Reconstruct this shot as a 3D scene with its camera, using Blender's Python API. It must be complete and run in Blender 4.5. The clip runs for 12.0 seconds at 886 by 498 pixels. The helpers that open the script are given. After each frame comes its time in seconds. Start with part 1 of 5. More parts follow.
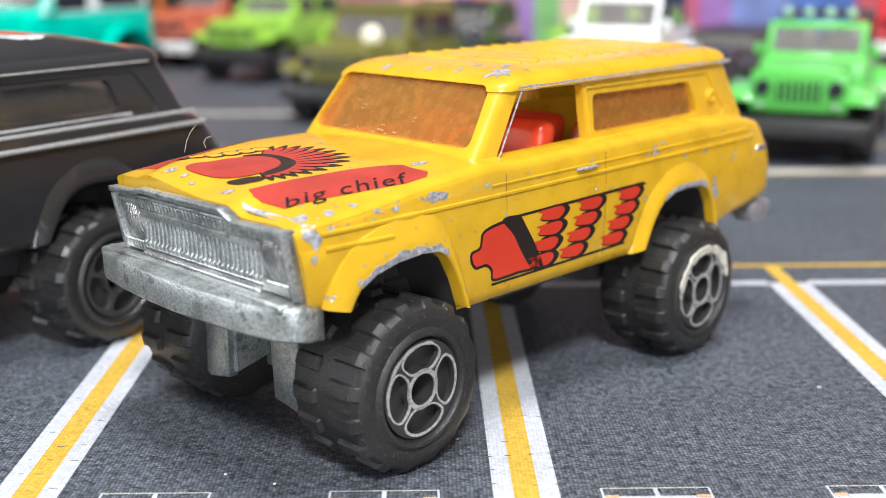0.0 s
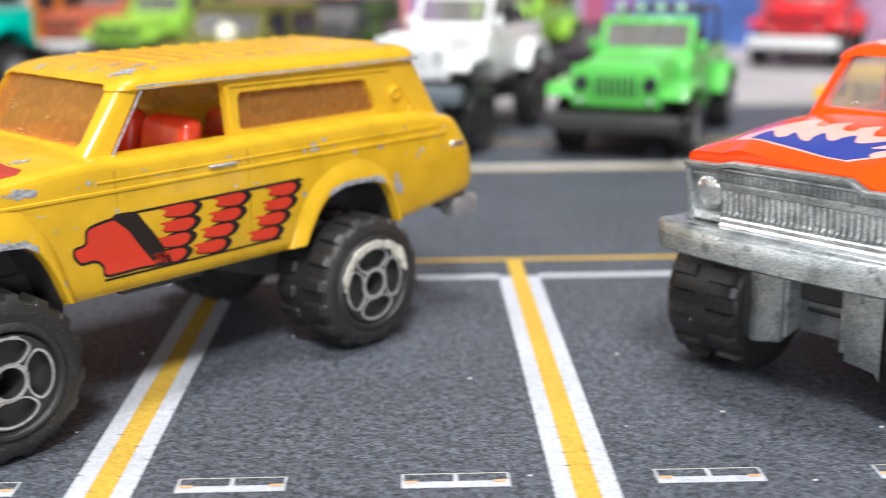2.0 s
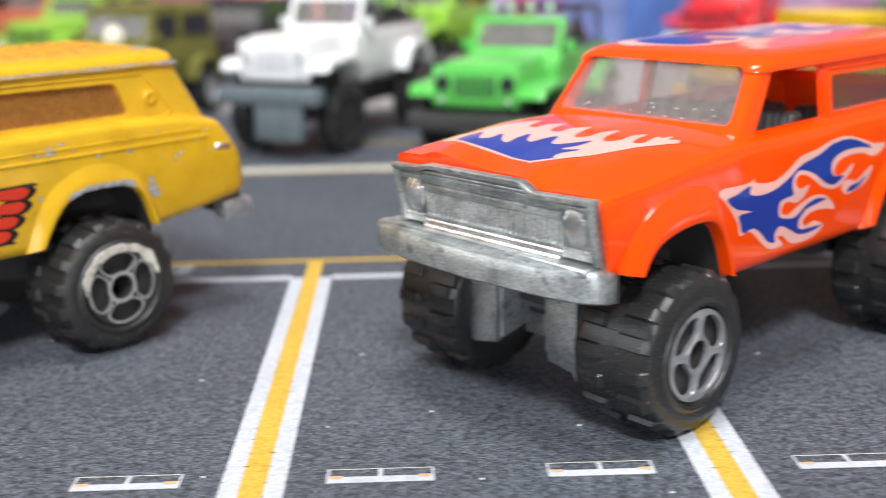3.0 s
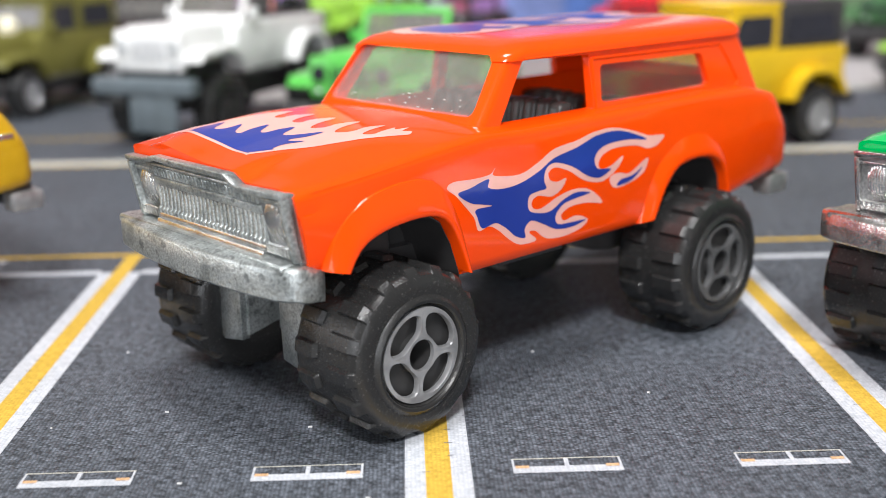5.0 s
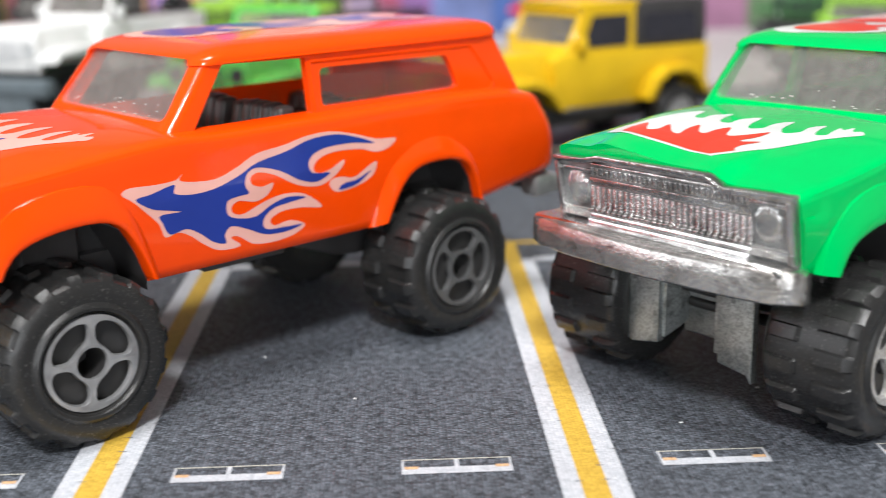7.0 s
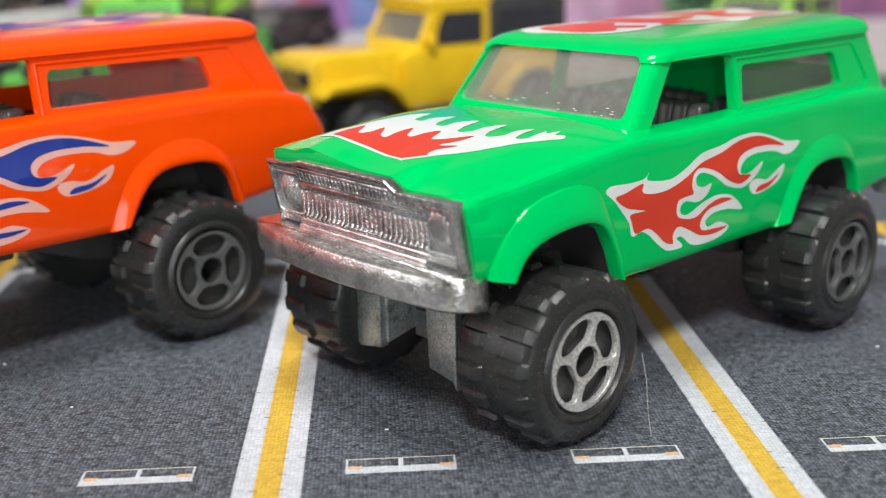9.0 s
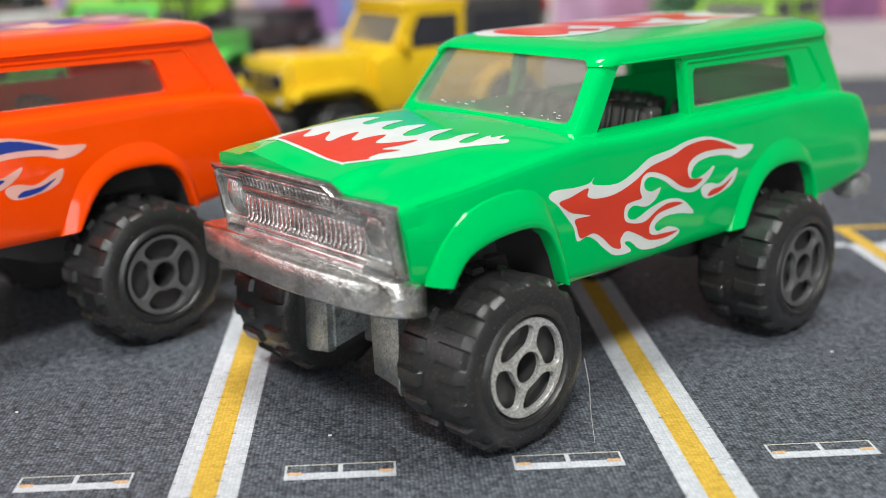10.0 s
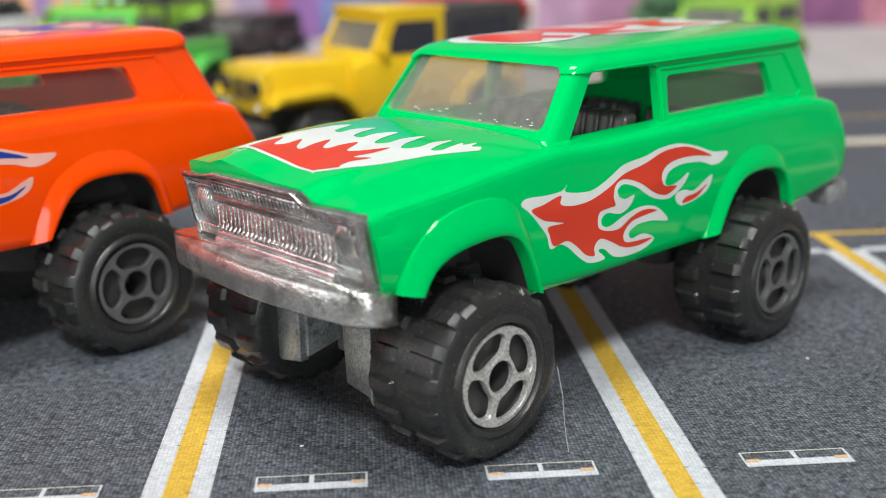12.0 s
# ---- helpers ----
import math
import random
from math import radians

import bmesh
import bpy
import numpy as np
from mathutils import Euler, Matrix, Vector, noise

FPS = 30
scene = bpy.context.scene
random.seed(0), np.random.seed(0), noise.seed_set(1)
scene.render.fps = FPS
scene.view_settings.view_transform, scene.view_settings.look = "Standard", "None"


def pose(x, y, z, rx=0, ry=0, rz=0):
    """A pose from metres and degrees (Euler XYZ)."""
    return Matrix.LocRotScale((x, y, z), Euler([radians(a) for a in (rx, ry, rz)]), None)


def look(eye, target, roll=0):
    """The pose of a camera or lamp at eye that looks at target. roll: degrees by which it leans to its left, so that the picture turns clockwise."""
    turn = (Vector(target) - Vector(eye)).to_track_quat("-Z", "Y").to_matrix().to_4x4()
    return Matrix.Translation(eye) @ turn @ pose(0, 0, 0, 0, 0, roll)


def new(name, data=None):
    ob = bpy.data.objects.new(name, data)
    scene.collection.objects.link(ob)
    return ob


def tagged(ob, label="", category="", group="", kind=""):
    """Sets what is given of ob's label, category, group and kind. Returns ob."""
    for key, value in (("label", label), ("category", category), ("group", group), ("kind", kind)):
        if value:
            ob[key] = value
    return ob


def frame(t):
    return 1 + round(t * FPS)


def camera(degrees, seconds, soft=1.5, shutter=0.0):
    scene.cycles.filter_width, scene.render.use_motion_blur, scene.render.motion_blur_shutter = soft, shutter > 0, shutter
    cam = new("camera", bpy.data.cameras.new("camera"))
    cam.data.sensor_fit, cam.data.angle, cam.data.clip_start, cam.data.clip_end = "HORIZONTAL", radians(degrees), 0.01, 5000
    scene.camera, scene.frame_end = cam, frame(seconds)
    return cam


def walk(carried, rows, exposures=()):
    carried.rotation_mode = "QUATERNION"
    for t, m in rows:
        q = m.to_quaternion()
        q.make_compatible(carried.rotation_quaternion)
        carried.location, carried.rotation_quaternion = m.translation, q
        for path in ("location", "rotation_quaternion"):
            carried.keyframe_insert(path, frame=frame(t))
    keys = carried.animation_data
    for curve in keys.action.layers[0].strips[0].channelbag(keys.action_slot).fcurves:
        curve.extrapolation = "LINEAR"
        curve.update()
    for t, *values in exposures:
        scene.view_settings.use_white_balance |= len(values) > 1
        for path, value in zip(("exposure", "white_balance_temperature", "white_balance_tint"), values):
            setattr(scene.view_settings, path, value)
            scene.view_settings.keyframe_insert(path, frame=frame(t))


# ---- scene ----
cam = camera(42.96, 12.0, soft=0.75, shutter=0.4)
# seconds, eye, target (centimetres), roll
PATH = [
    (0, (-0.848, -0.175, 4.578), (-0.637, 14.320, 0.726), -0.23),
    (0.2, (-0.839, -0.175, 4.578), (-0.626, 14.320, 0.726), -0.23),
    (0.4, (-0.709, -0.179, 4.585), (-0.478, 14.315, 0.728), -0.18),
    (0.5, (-0.539, -0.184, 4.593), (-0.283, 14.308, 0.731), -0.11),
    (1, (0.351, -0.186, 4.461), (0.637, 14.335, 0.712), -0.48),
    (1.5, (1.483, -0.222, 4.571), (1.787, 14.256, 0.661), -0.62),
    (2, (2.818, -0.452, 4.600), (3.152, 14.027, 0.695), -0.57),
    (2.5, (4.144, -0.528, 4.634), (4.416, 13.942, 0.692), -0.90),
    (3, (5.747, -0.598, 4.612), (6.132, 13.876, 0.692), -1.07),
    (3.5, (6.990, -0.615, 4.609), (7.407, 13.836, 0.609), -1.07),
    (3.7, (7.308, -0.444, 4.545), (7.726, 14.014, 0.570), -1.04),
    (5.3, (8.413, -0.266, 4.483), (8.874, 14.172, 0.443), -0.88),
    (5.5, (8.521, -0.249, 4.490), (8.971, 14.182, 0.425), -0.80),
    (6, (9.485, -0.276, 4.500), (9.905, 14.149, 0.410), -0.90),
    (6.5, (10.351, -0.251, 4.500), (10.798, 14.168, 0.392), -0.89),
    (7, (11.236, -0.285, 4.502), (11.754, 14.144, 0.435), -1.11),
    (7.5, (12.096, -0.374, 4.521), (12.664, 14.044, 0.424), -1.21),
    (7.7, (12.342, -0.354, 4.519), (12.998, 14.057, 0.407), -1.17),
    (9.3, (14.041, -0.243, 4.535), (14.852, 14.143, 0.366), -1.11),
    (9.5, (14.151, -0.240, 4.535), (14.962, 14.146, 0.366), -1.11),
    (10, (14.339, -0.209, 4.532), (15.148, 14.184, 0.387), -1.07),
    (10.5, (14.428, -0.178, 4.531), (15.301, 14.223, 0.425), -1.13),
    (11, (14.451, -0.163, 4.532), (15.376, 14.238, 0.441), -1.09),
    (11.5, (14.465, -0.149, 4.519), (15.508, 14.252, 0.456), -0.94),
    (12, (14.466, -0.141, 4.530), (15.469, 14.261, 0.458), -1.05),
]
walk(cam, [(t, look(Vector(eye) / 100, Vector(target) / 100, roll)) for t, eye, target, roll in PATH],
     [(0, 0.03, 6150, 10), (3.7, -0.09, 6200, 10), (5.5, -0.11, 6300, 10), (7.5, -0.19, 6350, 9), (9.5, -0.33, 6400, 6), (12, -0.34, 6350, 5)])
cam.data.dof.use_dof = True
cam.data.dof.focus_distance = 0.106
cam.data.dof.aperture_fstop = 24.0

# ---- light ----
world = bpy.data.worlds.new("room_air")
scene.world = world
world.use_nodes = True
world.node_tree.nodes["Background"].inputs[0].default_value = (0.95, 0.97, 1.0, 1)
world.node_tree.nodes["Background"].inputs[1].default_value = 0.26


def area_lamp(name, eye, target, size, power, tint=(1, 1, 1), long=None):
    data = bpy.data.lights.new(name, "AREA")
    data.shape, data.size = "RECTANGLE", size
    data.size_y = long or size
    data.energy, data.color = power, tint
    ob = new(name, data)
    ob.matrix_world = look(eye, target)
    return ob


area_lamp("ceiling_lamp", (0.05, 0.06, 1.62), (0.1, 0.15, 0), 0.5, 22, (1, 0.985, 0.965), 0.5)
area_lamp("desk_lamp", (0.05, -0.95, 1.2), (0.08, 0.12, 0), 0.26, 30, (1, 0.985, 0.96))
# two unseen fill lights added low to the west and south
area_lamp("fill_light", (-2.56, 0.0, 0.78), (0, 0.0, 0.7), 1.7, 22, (0.96, 0.98, 1.0), 1.1)
area_lamp("fill_light", (0.3, -2.56, 0.5), (0.3, 0, 0.3), 1.7, 31, (0.96, 0.98, 1.0), 0.9)

# ---- materials ----
CM = 0.01


def material(name):
    m = bpy.data.materials.new(name)
    m.use_nodes = True
    nt = m.node_tree
    return m, nt, nt.nodes["Principled BSDF"]


def noise_mix(nt, low, high, scale, detail=4, lo=0.4, hi=0.6, coord="Object"):
    tc = nt.nodes.new("ShaderNodeTexCoord")
    nz = nt.nodes.new("ShaderNodeTexNoise")
    nz.inputs["Scale"].default_value, nz.inputs["Detail"].default_value = scale, detail
    nt.links.new(tc.outputs[coord], nz.inputs["Vector"])
    ramp = nt.nodes.new("ShaderNodeValToRGB")
    ramp.color_ramp.elements[0].position, ramp.color_ramp.elements[1].position = lo, hi
    ramp.color_ramp.elements[0].color, ramp.color_ramp.elements[1].color = (*low, 1), (*high, 1)
    nt.links.new(nz.outputs["Fac"], ramp.inputs["Fac"])
    return ramp, nz, tc


def bump(nt, b, height, strength, distance):
    node = nt.nodes.new("ShaderNodeBump")
    node.inputs["Strength"].default_value, node.inputs["Distance"].default_value = strength, distance
    nt.links.new(height, node.inputs["Height"])
    nt.links.new(node.outputs["Normal"], b.inputs["Normal"])


def enamel(name, colour, rough=0.22, coat=0.6, grime=0.9):
    """Sprayed die-cast enamel: glossy, faintly uneven."""
    m, nt, b = material(name)
    dark = tuple(c * grime for c in colour)
    ramp, nz, tc = noise_mix(nt, dark, colour, 260, 5, 0.3, 0.62)
    nt.links.new(ramp.outputs["Color"], b.inputs["Base Color"])
    b.inputs["Specular IOR Level"].default_value = 0.22
    b.inputs["Coat Weight"].default_value, b.inputs["Coat Roughness"].default_value = coat, 0.05
    fine = nt.nodes.new("ShaderNodeTexNoise")
    fine.inputs["Scale"].default_value, fine.inputs["Detail"].default_value = 900, 3
    nt.links.new(tc.outputs["Object"], fine.inputs["Vector"])
    bump(nt, b, fine.outputs["Fac"], 0.12, 0.0001)
    rr = nt.nodes.new("ShaderNodeMapRange")
    rr.inputs["To Min"].default_value, rr.inputs["To Max"].default_value = rough * 0.7, rough * 1.5
    nt.links.new(nz.outputs["Fac"], rr.inputs["Value"])
    nt.links.new(rr.outputs["Result"], b.inputs["Roughness"])
    return m


def plain(name, colour, rough=0.5, metal=0.0, vary=0.8, scale=400, bumpy=0.15, spec=0.5):
    m, nt, b = material(name)
    ramp, nz, _ = noise_mix(nt, tuple(c * vary for c in colour), colour, scale, 6, 0.35, 0.65)
    nt.links.new(ramp.outputs["Color"], b.inputs["Base Color"])
    b.inputs["Roughness"].default_value, b.inputs["Metallic"].default_value = rough, metal
    b.inputs["Specular IOR Level"].default_value = spec
    bump(nt, b, nz.outputs["Fac"], bumpy, 0.0002)
    return m


def worn_metal(name, bright, dark, rough=0.38, pit=0.68, grain_size=4200, metal=0.92, spots=0.0):
    """Bare zinc casting: grey metal with tarnish in patches, a grainy skin and a few dark spots."""
    m, nt, b = material(name)
    ramp, nz, tc = noise_mix(nt, dark, bright, 330, 8, 0.36, 0.56)
    b.inputs["Metallic"].default_value = metal
    grain = nt.nodes.new("ShaderNodeTexNoise")
    grain.inputs["Scale"].default_value, grain.inputs["Detail"].default_value = grain_size, 4
    nt.links.new(tc.outputs["Object"], grain.inputs["Vector"])
    pits = nt.nodes.new("ShaderNodeMapRange")
    pits.inputs["From Min"].default_value, pits.inputs["From Max"].default_value = 0.4, 0.58
    pits.inputs["To Min"].default_value, pits.inputs["To Max"].default_value = pit, 1.1
    nt.links.new(grain.outputs["Fac"], pits.inputs["Value"])
    patch = nt.nodes.new("ShaderNodeTexNoise")
    patch.inputs["Scale"].default_value, patch.inputs["Detail"].default_value = 820, 5
    nt.links.new(tc.outputs["Object"], patch.inputs["Vector"])
    spot = nt.nodes.new("ShaderNodeMapRange")
    spot.inputs["From Min"].default_value, spot.inputs["From Max"].default_value = 0.6, 0.66
    spot.inputs["To Min"].default_value, spot.inputs["To Max"].default_value = 1.0, 1.0 - spots
    nt.links.new(patch.outputs["Fac"], spot.inputs["Value"])
    both = nt.nodes.new("ShaderNodeMath")
    both.operation = "MULTIPLY"
    nt.links.new(pits.outputs["Result"], both.inputs[0])
    nt.links.new(spot.outputs["Result"], both.inputs[1])
    pitted = nt.nodes.new("ShaderNodeVectorMath")
    pitted.operation = "SCALE"
    nt.links.new(ramp.outputs["Color"], pitted.inputs[0])
    nt.links.new(both.outputs[0], pitted.inputs["Scale"])
    nt.links.new(pitted.outputs["Vector"], b.inputs["Base Color"])
    rr = nt.nodes.new("ShaderNodeMapRange")
    rr.inputs["To Min"].default_value, rr.inputs["To Max"].default_value = rough * 0.75, rough * 1.5
    nt.links.new(grain.outputs["Fac"], rr.inputs["Value"])
    nt.links.new(rr.outputs["Result"], b.inputs["Roughness"])
    bump(nt, b, grain.outputs["Fac"], 1.1 * (1 - pit) + 0.1, 0.00016)
    return m


def rubber(name, colour, dust_glint, amount=0.6, rough=0.36, relief=0.00012, scale=3600):
    """Black toy tyre with pale specks in its grain, for dust and for painted glints."""
    m, nt, b = material(name)
    ramp, nz, tc = noise_mix(nt, colour, dust_glint, scale, 8, amount, amount + 0.2)
    nt.links.new(ramp.outputs["Color"], b.inputs["Base Color"])
    b.inputs["Roughness"].default_value = rough
    bump(nt, b, nz.outputs["Fac"], 0.4, relief)
    return m


def glass(name, tint, haze_colour, veil=0.16, rough=0.06):
    """Thin clear toy plastic: see-through, glossy, dulled by fine scuffs."""
    m, nt, b = material(name)
    out = nt.nodes["Material Output"]
    clear = nt.nodes.new("ShaderNodeBsdfTransparent")
    clear.inputs["Color"].default_value = (*tint, 1)
    gloss = nt.nodes.new("ShaderNodeBsdfGlossy")
    gloss.inputs["Roughness"].default_value = rough
    edge = nt.nodes.new("ShaderNodeLayerWeight")
    edge.inputs["Blend"].default_value = 0.5
    fres = nt.nodes.new("ShaderNodeMapRange")
    fres.inputs["From Min"].default_value, fres.inputs["To Min"].default_value = 0.3, 0.03
    fres.inputs["To Max"].default_value = 0.3
    nt.links.new(edge.outputs["Facing"], fres.inputs["Value"])
    mix = nt.nodes.new("ShaderNodeMixShader")
    scuff, nz, _ = noise_mix(nt, (veil * 0.9,) * 3, (veil * 1.28,) * 3, 900, 12, 0.4, 0.78)
    haze = nt.nodes.new("ShaderNodeBsdfDiffuse")
    haze.inputs["Color"].default_value = (*haze_colour, 1)
    through_haze = nt.nodes.new("ShaderNodeBsdfTranslucent")
    through_haze.inputs["Color"].default_value = (*haze_colour, 1)
    both = nt.nodes.new("ShaderNodeAddShader")
    mix2 = nt.nodes.new("ShaderNodeMixShader")
    nt.links.new(fres.outputs[0], mix.inputs[0])
    nt.links.new(clear.outputs[0], mix.inputs[1])
    nt.links.new(gloss.outputs[0], mix.inputs[2])
    nt.links.new(haze.outputs[0], both.inputs[0])
    nt.links.new(through_haze.outputs[0], both.inputs[1])
    nt.links.new(scuff.outputs["Color"], mix2.inputs[0])
    nt.links.new(mix.outputs[0], mix2.inputs[1])
    nt.links.new(both.outputs[0], mix2.inputs[2])
    nt.links.new(mix2.outputs[0], out.inputs["Surface"])
    return m


def printed_cloth(name, low, high, speck=0.5):
    """Printed woven mat: every stitch takes the ink a little differently."""
    m, nt, b = material(name)
    tc = nt.nodes.new("ShaderNodeTexCoord")
    wobble = nt.nodes.new("ShaderNodeTexNoise")
    wobble.inputs["Scale"].default_value, wobble.inputs["Detail"].default_value = 1100, 3
    nt.links.new(tc.outputs["Object"], wobble.inputs["Vector"])
    stretch = nt.nodes.new("ShaderNodeMapping")
    stretch.inputs["Scale"].default_value = (2700, 4300, 3000)
    nt.links.new(tc.outputs["Object"], stretch.inputs["Vector"])
    stitch = nt.nodes.new("ShaderNodeTexVoronoi")
    stitch.inputs["Scale"].default_value, stitch.inputs["Randomness"].default_value = 1.0, 0.4
    nt.links.new(stretch.outputs["Vector"], stitch.inputs["Vector"])
    ink = nt.nodes.new("ShaderNodeSeparateColor")
    nt.links.new(stitch.outputs["Color"], ink.inputs["Color"])
    tone = nt.nodes.new("ShaderNodeMath")
    tone.operation = "MULTIPLY_ADD"
    tone.inputs[1].default_value = 0.42
    nt.links.new(ink.outputs["Red"], tone.inputs[0])
    nt.links.new(wobble.outputs["Fac"], tone.inputs[2])
    ramp = nt.nodes.new("ShaderNodeValToRGB")
    ramp.color_ramp.elements[0].position, ramp.color_ramp.elements[1].position = 0.42, 1.0
    ramp.color_ramp.elements[0].color, ramp.color_ramp.elements[1].color = (*low, 1), (*high, 1)
    nt.links.new(tone.outputs[0], ramp.inputs["Fac"])
    gap = nt.nodes.new("ShaderNodeMapRange")
    gap.inputs["From Min"].default_value, gap.inputs["From Max"].default_value = 0.15, 0.62
    gap.inputs["To Min"].default_value, gap.inputs["To Max"].default_value = 1.0 + 0.3 * speck, 1.0 - 0.4 * speck
    nt.links.new(stitch.outputs["Distance"], gap.inputs["Value"])
    broad = nt.nodes.new("ShaderNodeTexNoise")
    broad.inputs["Scale"].default_value, broad.inputs["Detail"].default_value = 45, 3
    nt.links.new(tc.outputs["Object"], broad.inputs["Vector"])
    wide = nt.nodes.new("ShaderNodeMapRange")
    wide.inputs["From Min"].default_value, wide.inputs["From Max"].default_value = 0.3, 0.7
    wide.inputs["To Min"].default_value, wide.inputs["To Max"].default_value = 0.9, 1.1
    nt.links.new(broad.outputs["Fac"], wide.inputs["Value"])
    both = nt.nodes.new("ShaderNodeMath")
    both.operation = "MULTIPLY"
    nt.links.new(gap.outputs["Result"], both.inputs[0])
    nt.links.new(wide.outputs["Result"], both.inputs[1])
    shade = nt.nodes.new("ShaderNodeVectorMath")
    shade.operation = "SCALE"
    nt.links.new(ramp.outputs["Color"], shade.inputs[0])
    nt.links.new(both.outputs[0], shade.inputs["Scale"])
    nt.links.new(shade.outputs["Vector"], b.inputs["Base Color"])
    b.inputs["Roughness"].default_value = 0.6
    b.inputs["Specular IOR Level"].default_value = 0.4
    bump(nt, b, gap.outputs["Result"], 0.55, 0.00014)
    return m


ASPHALT = printed_cloth("asphalt_print", (0.034, 0.039, 0.047), (0.158, 0.175, 0.209), 1.3)
WHITE_LINE = printed_cloth("white_print", (0.44, 0.46, 0.5), (0.585, 0.595, 0.635), 0.34)
YELLOW_LINE = printed_cloth("yellow_print", (0.5, 0.31, 0.04), (0.66, 0.43, 0.062), 0.34)
ORANGE_PRINT = printed_cloth("orange_print", (0.55, 0.32, 0.16), (0.68, 0.45, 0.26), 0.4)
BEIGE_LINE = printed_cloth("beige_print", (0.46, 0.45, 0.4), (0.62, 0.6, 0.54), 0.25)
PALE_PRINT = printed_cloth("pale_pavement_print", (0.38, 0.36, 0.36), (0.5, 0.47, 0.47), 0.25)
ZINC = worn_metal("bare_zinc", (0.6, 0.63, 0.62), (0.36, 0.385, 0.38), 0.32, 0.72, 4200, 0.75, 0.45)
BRIGHT_ZINC = worn_metal("polished_zinc", (0.86, 0.85, 0.84), (0.5, 0.49, 0.48), 0.14, 0.68, 4200, 0.95, 0.3)
PITTED_ZINC = worn_metal("pitted_zinc", (0.8, 0.78, 0.76), (0.5, 0.48, 0.46), 0.2, 0.72, 3600, 0.9, 0.4)
CHIP = plain("chipped_bare_metal", (0.66, 0.66, 0.68), 0.34, 0.35, 0.42, 2600, 0.5)
# these pale specks mostly stand for small highlights on the tread
RUBBER = rubber("tyre_rubber", (0.021, 0.0208, 0.0208), (0.17, 0.165, 0.155), 0.62, 0.26, 0.00012, 5200)
DUSTY = rubber("dusty_tyre_rubber", (0.022, 0.0213, 0.0206), (0.34, 0.31, 0.27), 0.62, 0.32, 0.00025, 5200)
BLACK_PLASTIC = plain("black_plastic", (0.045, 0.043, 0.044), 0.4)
GREY_PLASTIC = plain("grey_plastic", (0.13, 0.16, 0.18), 0.5)
RIM_GREY = plain("grey_wheel_plastic", (0.1, 0.1, 0.102), 0.38)
RIM_DARK = plain("dark_wheel_plastic", (0.035, 0.034, 0.034), 0.4)
# rim silver, also used for painted highlights on the black wagon
RIM_GLOSS_SILVER = plain("worn_rim_gloss_silver", (0.72, 0.71, 0.69), 0.28, 0.5, 0.55, 4200, 0.4)
RIM_DULL = plain("dull_silver_rim", (0.46, 0.46, 0.47), 0.36, 0.5, 0.6)
LAMP_METAL = worn_metal("bright_lamp_casting", (0.9, 0.9, 0.89), (0.62, 0.62, 0.61), 0.16, 0.9)
LENS = plain("clear_lamp_lens", (0.75, 0.77, 0.78), 0.12, 0.3)
CLEAR = glass("smoke_window", (0.78, 0.76, 0.75), (0.46, 0.44, 0.42), 0.15)
CLEARER = glass("clear_side_window", (0.9, 0.88, 0.86), (0.42, 0.4, 0.38), 0.05)
AMBER = glass("amber_window", (0.8, 0.54, 0.2), (0.46, 0.27, 0.075), 0.24)
DARK_GLASS = plain("dark_window", (0.035, 0.035, 0.045), 0.1)
YELLOW = enamel("yellow_enamel", (0.66, 0.385, 0.016), 0.26, 0.4, 0.84)
ORANGE = enamel("orange_enamel", (0.98, 0.07, 0.001), 0.1, 0.4, 0.96)
GREEN = enamel("green_enamel", (0.0, 0.5, 0.105), 0.1, 0.35, 0.95)
BLACK = enamel("black_enamel", (0.03, 0.029, 0.031), 0.2, 1.0)
# tarnished zinc whose colour also carries the shade of recesses
SHADED_TARNISH = worn_metal("shaded_tarnished_zinc", (0.42, 0.43, 0.43), (0.22, 0.23, 0.23), 0.42, 0.7, 5200, 0.8)
RED_PRINT = enamel("red_print", (0.62, 0.045, 0.02), 0.35, 0.2)
HOOD_RED = enamel("faded_red_print", (0.44, 0.05, 0.035), 0.35, 0.2, 0.75)
BLACK_PRINT = enamel("black_print", (0.02, 0.014, 0.012), 0.35, 0.2)
BLUE_PRINT = enamel("blue_print", (0.02, 0.045, 0.3), 0.3, 0.4)
PINK_PRINT = enamel("pale_pink_print", (0.84, 0.44, 0.38), 0.3, 0.4)
WHITE_PRINT = enamel("white_ink_print", (0.66, 0.68, 0.66), 0.3, 0.4)
GOLD_PRINT = enamel("golden_print", (0.8, 0.36, 0.03), 0.35, 0.2)

# ---- mesh helpers: lengths in centimetres; a vehicle's x runs back from its front axle ----


def finish(name, bm, mat, scale=(CM, CM, CM), sharp=38, normals=True):
    for v in bm.verts:
        v.co = Vector((v.co.x * scale[0], v.co.y * scale[1], v.co.z * scale[2]))
    if normals:
        bmesh.ops.recalc_face_normals(bm, faces=bm.faces)
    me = bpy.data.meshes.new(name)
    bm.to_mesh(me)
    bm.free()
    me.materials.append(mat)
    for p in me.polygons:
        p.use_smooth = True
    me.set_sharp_from_angle(angle=radians(sharp))
    return me


def part(name, bm, mat, parent, label="", sharp=38, normals=True):
    ob = new(name, finish(name, bm, mat, (-CM, CM, CM), sharp, normals))
    ob.parent = parent
    if label:
        tagged(ob, label)
    return ob


def thing(name, m, label, category, group=""):
    ob = new(name)
    ob.empty_display_size = 0.01
    ob.matrix_world = m
    return tagged(ob, label, category, group)


